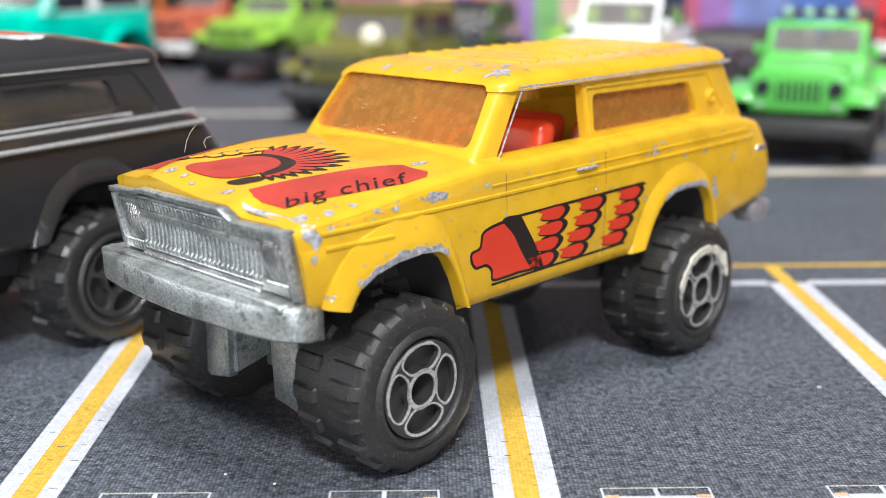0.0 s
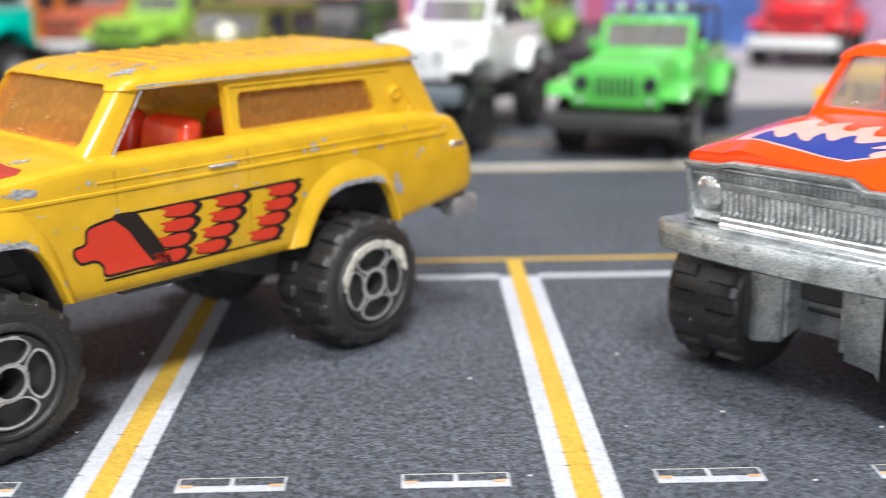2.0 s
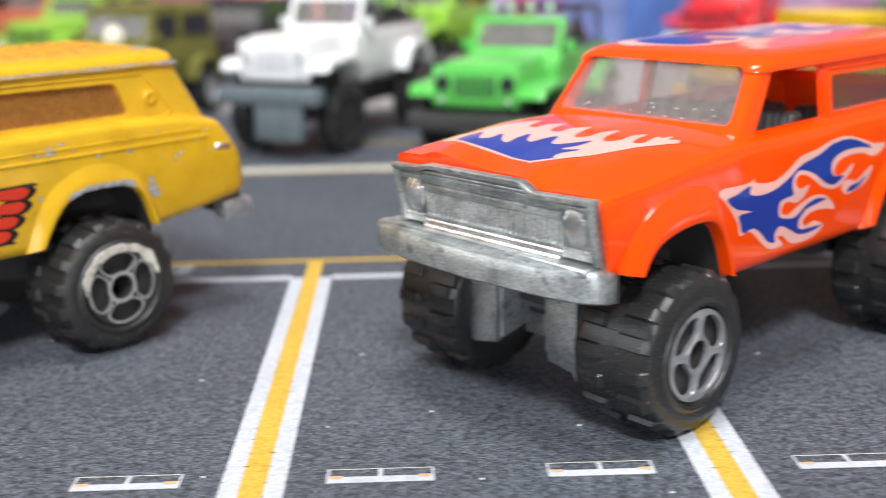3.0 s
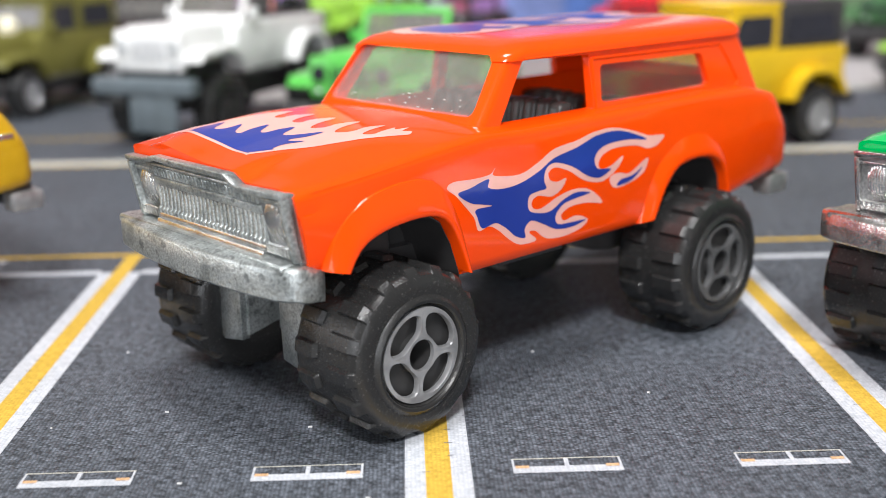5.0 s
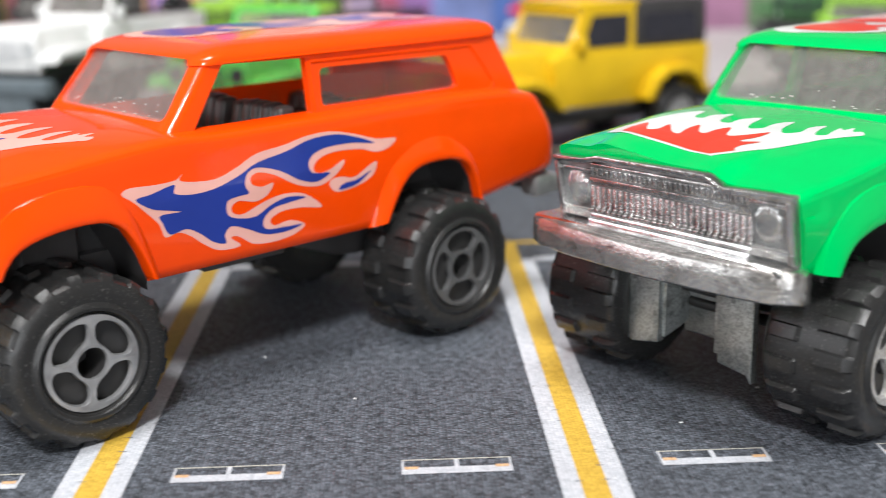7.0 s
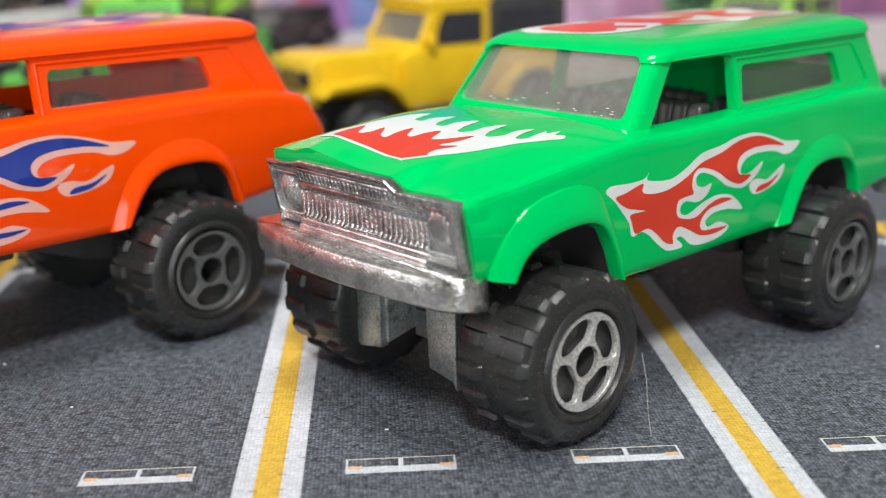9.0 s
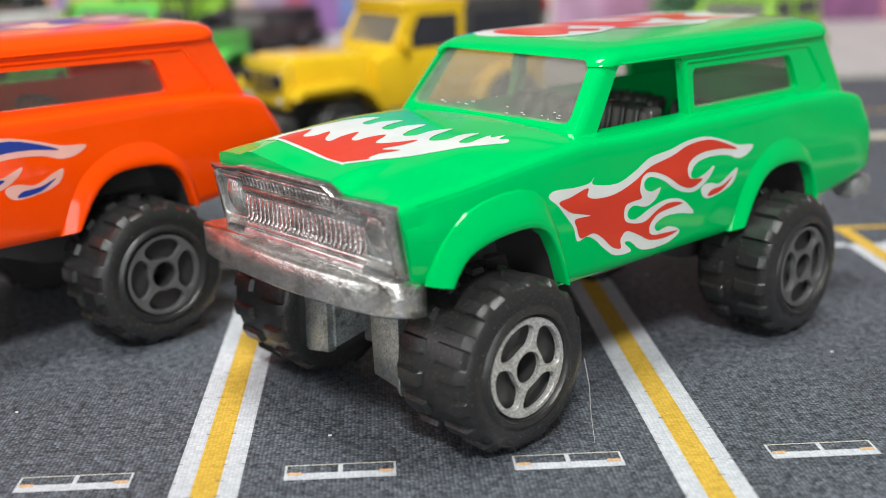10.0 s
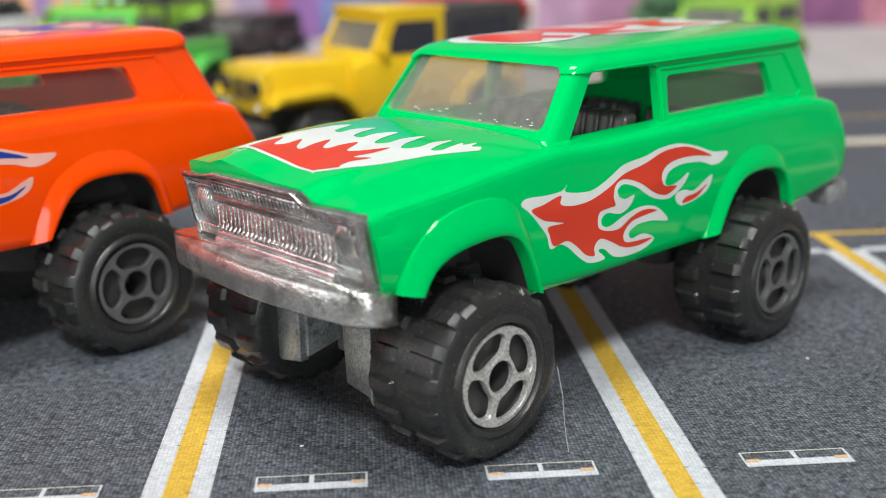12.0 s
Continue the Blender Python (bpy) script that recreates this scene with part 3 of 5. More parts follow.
BLACK_SEAT = plain("black_seat_plastic", (0.055, 0.052, 0.05), 0.3)
RED_SEAT = plain("red_seat_plastic", (0.7, 0.06, 0.02), 0.22)

TYRE_ME, RIM_ME = {}, {}


def add_wheel(car, x, side, z, rubber_mat, face_mat, turn=0.4, r=0.81, out=2.0):
    key = (rubber_mat.name, round(r, 3))
    if key not in TYRE_ME:
        TYRE_ME[key] = finish("wheel", tyre_bmesh(r), rubber_mat, (-CM, CM, CM), 26)
        TYRE_ME["dish"] = finish("dish", lathe([(0.0, -0.45), (0.14, -0.45), (0.146, -0.08), (0.182, -0.08), (0.19, -0.14), (0.44, -0.14), (0.48, -0.02)], 40), RIM_DARK, (-CM, CM, CM))
    if face_mat.name not in RIM_ME:
        RIM_ME[face_mat.name] = finish("rim", rim_bmesh(), face_mat, (-CM, CM, CM), 30)
    wheel = new("wheel", TYRE_ME[key])
    wheel.parent = car
    flip = Matrix.Identity(4) if side > 0 else Matrix.Rotation(math.pi, 4, "Z")
    wheel.matrix_local = Matrix.Translation((-x * CM, (out if side > 0 else NARROW - out) * CM, z * CM)) @ flip @ Matrix.Rotation(turn, 4, "Y")
    faces = [("rim", RIM_ME[face_mat.name]), ("dish", TYRE_ME["dish"])]
    if face_mat is RIM_DARK:
        if "bead" not in RIM_ME:
            RIM_ME["bead"] = finish("silver_edge", rim_bead(), RIM_GLOSS_SILVER, (-CM, CM, CM), 30)
        faces.append(("silver_edge", RIM_ME["bead"]))
    for nm, me in faces:
        ob = new(nm, me)
        ob.parent = wheel
    return wheel


def decal(name, outline, bvh, mat, parent, view="side", lift=0.004, label="", step=0.06):
    """A printed patch: an outline in (x, z) seen from the side, or (x, y) seen from above, laid on the body."""
    bm = bmesh.new()
    ring = [bm.verts.new((u, v, 0)) for u, v in outline]
    edges = [bm.edges.new((ring[i], ring[(i + 1) % len(ring)])) for i in range(len(ring))]
    bmesh.ops.triangle_fill(bm, use_beauty=True, use_dissolve=False, edges=edges)
    for axis in (0, 1):
        lo, hi = min(p[axis] for p in outline), max(p[axis] for p in outline)
        for k in range(1, int((hi - lo) / step) + 1):
            n, c = [0, 0, 0], [0, 0, 0]
            n[axis], c[axis] = 1, lo + k * step
            bmesh.ops.bisect_plane(bm, geom=bm.verts[:] + bm.edges[:] + bm.faces[:], plane_co=c, plane_no=n)
    for v in bm.verts:
        if view == "side":
            hit, nrm, *_ = bvh.ray_cast(Vector((v.co.x, 4, v.co.y)), Vector((0, -1, 0)))
        else:
            hit, nrm, *_ = bvh.ray_cast(Vector((v.co.x, v.co.y, 6)), Vector((0, 0, -1)))
        if hit is None:
            hit, nrm = Vector((v.co.x, 1.55, v.co.y)) if view == "side" else Vector((v.co.x, v.co.y, 2.6)), Vector((0, 1, 0))
        n = nrm if (nrm.y > 0 if view == "side" else nrm.z > 0) else -nrm
        v.co = hit + n * lift
    return part(name, bm, mat, parent, label, 60, False)


from mathutils.bvhtree import BVHTree  # noqa: E402

SHELL, ARCH_F, ARCH_R = wagon_shell()
CABIN = wagon_cabin()
FLARES = [flare(arch, side, top, 1.0) for arch, top in ((ARCH_F, 1.66), (ARCH_R, 1.64)) for side in (1, -1)]
body_all = SHELL.copy()
for lip in FLARES:
    merge(body_all, lip.copy())
squeeze(body_all, NARROW)
merge(body_all, squeeze(CABIN.copy(), CABIN_NARROW))
BODY_BVH = BVHTree.FromBMesh(body_all)
body_all.free()


def bumper_bmesh():
    near = [(-0.68, 1.44), (-0.88, 1.5), (-0.97, 1.49), (-1.04, 1.44), (-1.1, 1.32), (-1.16, 1.0), (-1.2, 0.5), (-1.22, 0)]
    far = [(-0.6, -1.58), (-0.88, -1.61), (-0.96, -1.6), (-1.03, -1.55), (-1.1, -1.4), (-1.16, -1.0), (-1.2, -0.5)]
    rings = []
    for x, y in far + near[::-1]:
        sec = [(-0.02, 1.52), (0.02, 1.528), (0.042, 1.55), (0.048, 1.67), (0.044, 1.79), (0.025, 1.82), (-0.015, 1.835), (-0.26, 1.86), (-0.3, 1.84), (-0.3, 1.57)]
        inward = Vector((1, 0)) if abs(y) < 1.4 else Vector((0.6, -0.8 if y > 0 else 0.8))
        sink = 0.2 * max(0.0, x + 1.0)
        rings.append([(x - inward.x * o, y - inward.y * o, z - sink) for o, z in sec])
    return loft(rings)


def lean(bm):
    """The front panel rakes back towards its foot, which reaches down to the bumper."""
    for v in bm.verts:
        if v.co.z < 2.45:
            v.co.z = 2.45 - (2.45 - v.co.z) * 1.19
        v.co.x += (2.5 - v.co.z) * FRONT_LEAN
    return bm


def build_wagon(name, label, place, angle, paint, glazing, seat_mat, tyre_mat, front_rim, rear_rim, metal, drop=0.0, turns=(0.8, 0.8), axles=((0.1, 1.9, 0.81), (4.45, 1.98, 0.81))):
    car = thing(name, pose(place[0] * CM, place[1] * CM, 0, 0, 0, angle + 180), label, "toy car", "big-wheeled toy wagons")

    def add(nm, bm, mat, tag="", sharp=38, parent=None):
        ob = part(nm, squeeze(bm, CABIN_NARROW if nm in CABIN_PARTS else BUMPER_NARROW if "bumper" in nm else NARROW), mat, parent or car, tag, sharp)
        if parent is None:
            ob.location.z = drop * CM
        return ob
    body = add("body", SHELL.copy(), paint, "", 34)
    for lip in FLARES:
        add("fender_flare", lip.copy(), paint, "", 40)
    cabin = add("cabin", CABIN.copy(), paint, "", 34)
    for s in (-1, 1):
        ridge = []
        for i in range(38):
            x = -0.86 + 2.2 * i / 37
            r = 0.013 * min(1.0, (37 - i) / 8, (i + 2) / 4)
            ridge.append([(x, s * (breadth(x) - 0.045 + r * math.cos(a)), shoulder(x) - 0.036 + r * math.sin(a)) for a in [k * math.pi / 4 for k in range(8)]])
        add("wing_edge", loft(ridge), paint)
    # black sheets added behind the arches stand for the dark of the hollow body
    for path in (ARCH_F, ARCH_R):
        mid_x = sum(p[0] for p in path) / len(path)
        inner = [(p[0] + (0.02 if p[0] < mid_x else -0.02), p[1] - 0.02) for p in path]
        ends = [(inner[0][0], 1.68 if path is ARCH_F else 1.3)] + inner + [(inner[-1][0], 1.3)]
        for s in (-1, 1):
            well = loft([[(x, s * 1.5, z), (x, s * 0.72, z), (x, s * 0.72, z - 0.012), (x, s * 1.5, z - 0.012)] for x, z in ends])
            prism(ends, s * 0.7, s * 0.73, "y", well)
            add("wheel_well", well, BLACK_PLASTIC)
    # glazing; the door windows stand open
    pane = add("windscreen", loft([[(screen_x(z) + d, s * (1.26 - (z - 2.7) * 0.17), z) for d, s in ((0.05, -1), (0.03, -0.5), (0.025, 0), (0.03, 0.5), (0.05, 1), (0.08, 1), (0.055, 0), (0.08, -1))] for z in (2.7, 3.05, 3.4)]), glazing)
    pane.visible_shadow = False
    add("rear_window", loft([[(tail_x(z) - 0.06, -1.08, z), (tail_x(z) - 0.06, 1.08, z), (tail_x(z) - 0.085, 1.08, z), (tail_x(z) - 0.085, -1.08, z)] for z in (2.78, 3.28)]), glazing).visible_shadow = False
    for s in (-1, 1):
        side = loft([[(3.12, s * (cabin_half(z) - d), z), (5.42, s * (cabin_half(z) - d), z), (5.42, s * (cabin_half(z) - d - 0.025), z), (3.12, s * (cabin_half(z) - d - 0.025), z)] for d, z in ((0.06, 2.7), (0.06, 3.25))])
        add("quarter_window", side, CLEARER if glazing is CLEAR else glazing).visible_shadow = False
        around = [(3.08, 3.235), (5.45, 3.22), (5.62, 3.0), (5.78, 2.76), (5.68, 2.665), (3.08, 2.655)]
        loop = [(x, s * (cabin_half(z) + 0.004), z) for x, z in around]
        trim = None
        for p, q in zip(loop, loop[1:] + loop[:1]):
            trim = rod(p, q, 0.02, 8, trim)
        add("window_moulding", trim, paint)
        rail = loft([[(x, s * (1.288 - 0.03 * max(0.0, x - 5.6) + 0.016 * math.cos(a)), 3.318 + 0.014 * math.sin(a)) for a in [k * math.pi / 4 for k in range(8)]] for x in [2.0 + 3.7 * i / 30 for i in range(31)]])
        # on the black wagon the silver stands for the gutter's highlight
        add("gutter", rail, RIM_GLOSS_SILVER if paint is BLACK else paint)
    # front end
    brow = [(-1.45, 2.49), (-1.04, 2.5), (-0.84, 2.545), (0.53, 2.548), (0.69, 2.458), (1.45, 2.48)]
    hump = [(-1.45, 1.93), (1.45, 1.93)] + [(y, z - 0.01) for y, z in brow[::-1]]
    # the panel's darker colour paints in the shade between the slats
    grille = add("grille", lean(prism(hump, -1.06, -0.97, "x", None, 0.012)), SHADED_TARNISH, "metal grille panel, tarnished and darkened for shade behind slats")
    frame_bm = prism(brow + [(y, z - 0.055) for y, z in brow[::-1]], -1.125, -1.014, "x", None, 0.012)
    for y0, y1, z0, z1, deep in ((-0.95, 0.66, 2.435, 2.462, 1.1), (-1.45, 1.45, 1.905, 1.925, 1.2),
                                 (-1.45, -1.39, 1.95, 2.43, 1.12), (1.39, 1.45, 1.95, 2.43, 1.12), (-1.4, -0.98, 2.36, 2.4, 1.08), (0.98, 1.4, 2.36, 2.4, 1.08), (-1.0, 1.0, 2.265, 2.335, 1.085)):
        frame_bm = box(-deep, -1.0, y0, y1, z0, z1, 0.014, 2, frame_bm)
    add("grille_frame", lean(frame_bm), metal)
    add("grille_shelf", lean(prism([(-1.0, 2.035), (-1.1, 2.035), (-1.115, 2.02), (-1.12, 1.995), (-1.15, 1.985), (-1.165, 1.965), (-1.17, 1.94), (-1.19, 1.93), (-1.19, 1.91), (-1.0, 1.91)], -1.0, 1.0)), LAMP_METAL, "polished stepped metal shelf")
    for i in range(31):
        y = -0.96 + 1.92 * i / 30
        add("slat", lean(box(-1.08, -1.0, y - 0.02, y + 0.02, 2.345, 2.42, 0.006, 1)), metal, "", 38, grille)
    for i in range(27):
        y = -0.98 + 1.96 * i / 26
        rib = prism([(-1.105, 2.03), (-1.13, 2.035), (-1.125, 2.07), (-1.098, 2.085), (-1.065, 2.26), (-1.0, 2.26), (-1.0, 2.03)], y - 0.024, y + 0.024, "y", None, 0.008)
        add("slat", lean(rib), metal, "", 38, grille)
    for s in (-1, 1):
        lamp = ball((-1.02, s * 1.18, 2.22), 0.165, (0.5, 1.0, 0.95), box(-1.05, -1.0, s * 1.19 - 0.2, s * 1.19 + 0.2, 2.06, 2.38, 0.01, 1), 24)
        head = add("headlamp", lean(lamp), LAMP_METAL, "bright ribbed metal headlamp")
        for i in range(8):
            y = s * 1.18 - 0.126 + 0.036 * i
            h = 0.15 * max(0.1, 1 - ((y - s * 1.18) / 0.165) ** 2) ** 0.5
            u = (y - s * 1.18) / 0.165
            x = -1.02 - 0.0825 * max(0.0, 1 - u * u) ** 0.5
            add("lens_rib", lean(prism([(x + 0.025, 2.22 - h), (x - 0.003, 2.22 - 0.6 * h), (x - 0.012, 2.22), (x - 0.003, 2.22 + 0.6 * h), (x + 0.025, 2.22 + h)], y - 0.008, y + 0.008)), LAMP_METAL, "", 38, head)
        sig = add("turn_signal", lean(box(-1.1, -1.04, s * 1.2 - 0.2, s * 1.2 + 0.2, 1.97, 2.06, 0.01, 1)), LAMP_METAL)
        for i in range(7):
            y = s * 1.2 - 0.17 + 0.34 * i / 6
            add("lens_rib", lean(box(-1.115, -1.09, y - 0.012, y + 0.012, 1.98, 2.05, 0, 1)), LAMP_METAL, "", 38, sig)
    add("front_bumper", bumper_bmesh(), PITTED_ZINC if metal is BRIGHT_ZINC else metal, "thick cast metal bumper")
    add("bumper_shelf", box(-1.12, -0.7, -1.5, 1.42, 1.76, 1.85, 0.02, 1), metal)
    # base and axle carriers
    base = prism([(0.1, 1.6), (0.5, 1.3), (1.0, 1.22), (2.2, 1.18), (2.9, 1.2), (3.6, 0.95), (3.9, 0.9), (4.9, 0.95), (5.6, 1.3), (6.3, 1.55)], -0.85, 0.85, "y", None, 0.03)
    add("base_plate", base, BLACK_PLASTIC, "black underside plate")
    add("sill_plate", box(1.6, 2.6, -1.3, 1.3, 1.26, 1.38, 0.02, 1), BLACK_PLASTIC)
    for y0, y1, tail in ((-1.04, -0.56, -0.98), (0.16, 0.65, 0.6)):
        t0, t1 = (tail, tail + 0.06)
        low = [(y0, 1.75), (y1, 1.75), (y1, 0.56), (t1, 0.5), (t0, 0.53), (y0 + 0.06, 0.55)] if y0 < 0 else [(y0, 1.75), (y1, 1.75), (y1 + 0.01, 0.52), (t1, 0.42), (t0, 0.5), (y0 + 0.08, 0.55)]
        post = prism(low, -0.42, -0.32, "x", None, 0.012)
        inner = y1 if y0 < 0 else y0
        prism([(-0.34, 0.6), (0.08, 0.7), (0.08, 1.75), (-0.34, 1.75)], inner - 0.035, inner + 0.035, "y", post, 0.01)
        add("axle_bracket", post, ZINC, "grey cast metal axle bracket")
    # centre plate darkened in colour for the shade of its recess
    add("front_plate", box(0.06, 0.14, -0.6, 0.2, 0.56, 1.7, 0.02, 1), SHADED_TARNISH)
    for x, out, r in axles:
        part("axle", rod((x, -1.3, r), (x, out - 0.3, r), 0.06), BLACK_PLASTIC, car)
    part("axle_block", box(-0.1, 0.5, -0.65, 0.95, 0.95, 1.9, 0.03, 1), BLACK_PLASTIC, car)
    add("rear_bumper", box(6.4, 6.75, -1.35, 1.35, 1.3, 1.6, 0.05, 2), BLACK_PLASTIC)
    for s in (-1, 1):
        add("rear_bumper_end", box(6.38, 6.82, s * 1.36 - 0.15, s * 1.36 + 0.15, 1.24, 1.5, 0.05, 2), RIM_DULL, "bright metal bumper tip")
    # cabin fittings
    add("floor_tub", box(1.4, 6.0, -1.2, 1.2, 1.9, 2.02), seat_mat)
    add("dashboard", box(1.5, 1.78, -1.15, 1.15, 2.3, 2.72, 0.06, 2), seat_mat)
    for x0, z1 in ((2.15, 2.9), (3.75, 2.7)) if seat_mat is RED_SEAT else ((2.2, 2.78), (3.75, 2.62)):
        for s in (-1, 1):
            seat = add("seat", box(x0, x0 + 0.65, s * 0.57 - 0.48, s * 0.57 + 0.48, 2.0, 2.42, 0.08, 3), seat_mat)
            if seat_mat is RED_SEAT:
                add("backrest", box(x0 + 0.4, x0 + 0.7, s * 0.57 - 0.48, s * 0.57 + 0.48, 2.2, z1, 0.13, 4, None, (0.12, 0.06)), seat_mat, "", 38, seat)
            for j in range(0 if seat_mat is RED_SEAT else 5):
                y = s * 0.57 - 0.38 + 0.19 * j
                add("backrest_rib", box(x0 + 0.5, x0 + 0.72, y - 0.1, y + 0.1, 2.2, z1 - (0.02 if j in (0, 4) else 0), 0.06, 3, None, (0.12, 0)), seat_mat, "", 38, seat)
    wheel_ring = bmesh.new()
    for i in range(20):
        a, b = 2 * math.pi * i / 20, 2 * math.pi * (i + 1) / 20
        f = lambda q: (1.93 + 0.12 * math.sin(q), 0.57 + 0.24 * math.cos(q), 2.66 + 0.2 * math.sin(q))  # noqa: E731
        rod(f(a), f(b), 0.025, 6, wheel_ring)
    rod((1.7, 0.57, 2.5), (1.93, 0.57, 2.66), 0.03, 6, wheel_ring)
    add("steering_wheel", wheel_ring, seat_mat)
    # wheels
    for (x, out, r), rim, turn in zip(axles, (front_rim, rear_rim), turns):
        add_wheel(car, x, 1, r, tyre_mat, rim, turn, r, out)
        add_wheel(car, x, -1, r, tyre_mat, rim, turn + 0.4, r, 2.0)
    return car, add


FLAME_A = [(0.66, 2.26), (0.74, 2.31), (1.0, 2.3), (1.22, 2.31), (1.3, 2.36), (1.28, 2.29), (1.63, 2.25), (1.91, 2.33), (2.15, 2.43), (2.5, 2.47), (2.76, 2.52),
           (3.08, 2.53), (3.41, 2.46), (3.7, 2.37), (3.98, 2.34), (3.86, 2.25), (3.68, 2.23), (3.47, 2.29), (3.14, 2.31), (2.92, 2.27), (2.83, 2.18), (2.88, 2.12),
           (3.03, 2.13), (3.24, 2.21), (3.18, 2.11), (3.04, 2.02), (2.87, 1.98), (2.61, 2.04), (2.35, 2.18), (2.15, 2.24), (2.05, 2.2), (2.07, 2.13), (2.18, 2.09),
           (2.32, 2.11), (2.25, 2.0), (2.1, 1.95), (1.91, 1.99), (1.82, 1.95)]
FLAME_B = [(1.83, 1.88), (1.95, 1.85), (2.2, 1.93), (2.46, 1.97), (2.72, 1.92), (2.93, 1.75), (2.66, 1.79), (2.41, 1.79), (2.27, 1.73), (2.32, 1.66), (2.51, 1.68),
           (2.7, 1.6), (2.56, 1.52), (2.3, 1.49), (2.05, 1.52), (1.88, 1.63), (1.79, 1.63), (1.9, 1.53), (1.66, 1.53), (1.48, 1.63), (1.34, 1.74), (1.21, 1.8),
           (1.07, 1.78), (1.01, 1.92), (0.88, 2.06), (0.76, 2.18)]
CORE_A = [(0.79, 2.19), (0.95, 2.22), (1.2, 2.27), (1.19, 2.19), (1.35, 2.15), (1.62, 2.16), (1.91, 2.24), (2.15, 2.34), (2.5, 2.4), (2.81, 2.48), (3.14, 2.49),
          (3.41, 2.43), (3.67, 2.33), (3.36, 2.37), (3.03, 2.37), (2.84, 2.32), (2.77, 2.23), (2.82, 2.13), (3.04, 2.1), (2.87, 2.03), (2.66, 2.08), (2.4, 2.22),
          (2.15, 2.29), (2.02, 2.25), (1.98, 2.14), (2.02, 2.05), (1.91, 2.04), (1.77, 2.01)]
CORE_B = [(1.77, 1.87), (1.91, 1.81), (2.1, 1.8), (2.3, 1.89), (2.51, 1.93), (2.72, 1.89), (2.51, 1.87), (2.3, 1.84), (2.18, 1.74), (2.22, 1.64), (2.46, 1.62),
          (2.67, 1.61), (2.46, 1.57), (2.2, 1.59), (2.0, 1.68), (1.81, 1.75), (1.72, 1.68), (1.73, 1.59), (1.59, 1.63), (1.45, 1.74), (1.3, 1.82), (1.12, 1.8),
          (1.05, 1.92), (1.03, 2.0), (1.25, 2.0), (1.1, 2.04), (0.95, 2.08)]
SPARK = [(3.59, 2.1), (3.69, 2.12), (3.63, 1.98), (3.43, 1.9), (3.15, 1.87), (3.04, 1.95), (3.06, 2.02), (3.2, 2.03), (3.37, 2.0)]
SPARK_CORE = [(3.6, 2.04), (3.42, 1.92), (3.17, 1.89), (3.22, 1.95), (3.42, 1.97)]
HOOD = [(-0.67, -0.84), (-0.69, -0.8), (-0.7, -0.3), (-0.71, 0.36), (-0.69, 0.41), (-0.31, 0.7), (-0.02, 0.86), (0.28, 0.98), (0.5, 1.08), (0.62, 1.12), (0.7, 1.06), (0.64, 1.0), (0.76, 0.95), (0.62, 0.92), (0.66, 0.86), (0.48, 0.88),
        (0.36, 0.9), (0.3, 0.82), (0.44, 0.76), (0.66, 0.72), (0.5, 0.64), (0.3, 0.66), (0.18, 0.56), (0.32, 0.46), (0.62, 0.4), (0.44, 0.3), (0.24, 0.3), (0.16, 0.2), (0.3, 0.12), (0.58, 0.06), (0.4, -0.06), (0.22, -0.06), (0.2, -0.16),
        (0.34, -0.22), (0.56, -0.26), (0.38, -0.38), (0.22, -0.38), (0.22, -0.48), (0.5, -0.56), (0.3, -0.68), (0.0, -0.76), (-0.4, -0.84)]
HOOD_CORE = [(-0.63, -0.7), (-0.645, -0.64), (-0.66, -0.2), (-0.68, 0.34), (-0.66, 0.37), (-0.5, 0.5), (-0.47, 0.47), (-0.34, 0.46), (-0.17, 0.55), (-0.24, 0.4), (-0.2, 0.37), (-0.06, 0.44), (0.13, 0.45), (-0.02, 0.33), (-0.13, 0.22), (-0.12, 0.14),
             (0.08, 0.05), (-0.06, -0.02), (-0.21, -0.04), (-0.2, -0.12), (-0.02, -0.24), (-0.2, -0.26), (-0.38, -0.22), (-0.36, -0.32), (-0.18, -0.48), (-0.38, -0.47), (-0.46, -0.54), (-0.24, -0.7), (-0.45, -0.72)]
ROOF = [(2.1, -0.85), (2.12, -0.2), (2.3, 0.3), (2.7, 0.42), (3.1, 0.3), (3.5, 0.5), (4.2, 0.66), (4.6, 0.5), (5.2, 0.6), (5.7, 0.42), (5.3, 0.1), (5.75, -0.4),
        (5.2, -0.6), (5.6, -0.95), (4.6, -0.9), (3.6, -1.0), (2.8, -0.95)]
ROOF_CORES = ([(2.25, -0.7), (2.2, -0.1), (2.4, 0.22), (2.62, 0.1), (2.75, 0.3), (3.0, 0.18), (2.8, -0.1), (3.05, -0.3), (2.8, -0.6)],
              [(3.1, -0.75), (3.15, -0.2), (3.3, 0.1), (3.2, 0.3), (3.6, 0.36), (4.1, 0.52), (3.85, 0.28), (3.65, 0.1), (4.0, 0.05), (4.3, -0.15), (3.8, -0.3), (3.6, -0.7)],
              [(4.0, -0.7), (4.25, -0.35), (4.5, -0.1), (4.4, 0.2), (4.9, 0.4), (5.3, 0.42), (4.95, 0.15), (4.9, -0.1), (5.3, -0.35), (4.8, -0.5)])


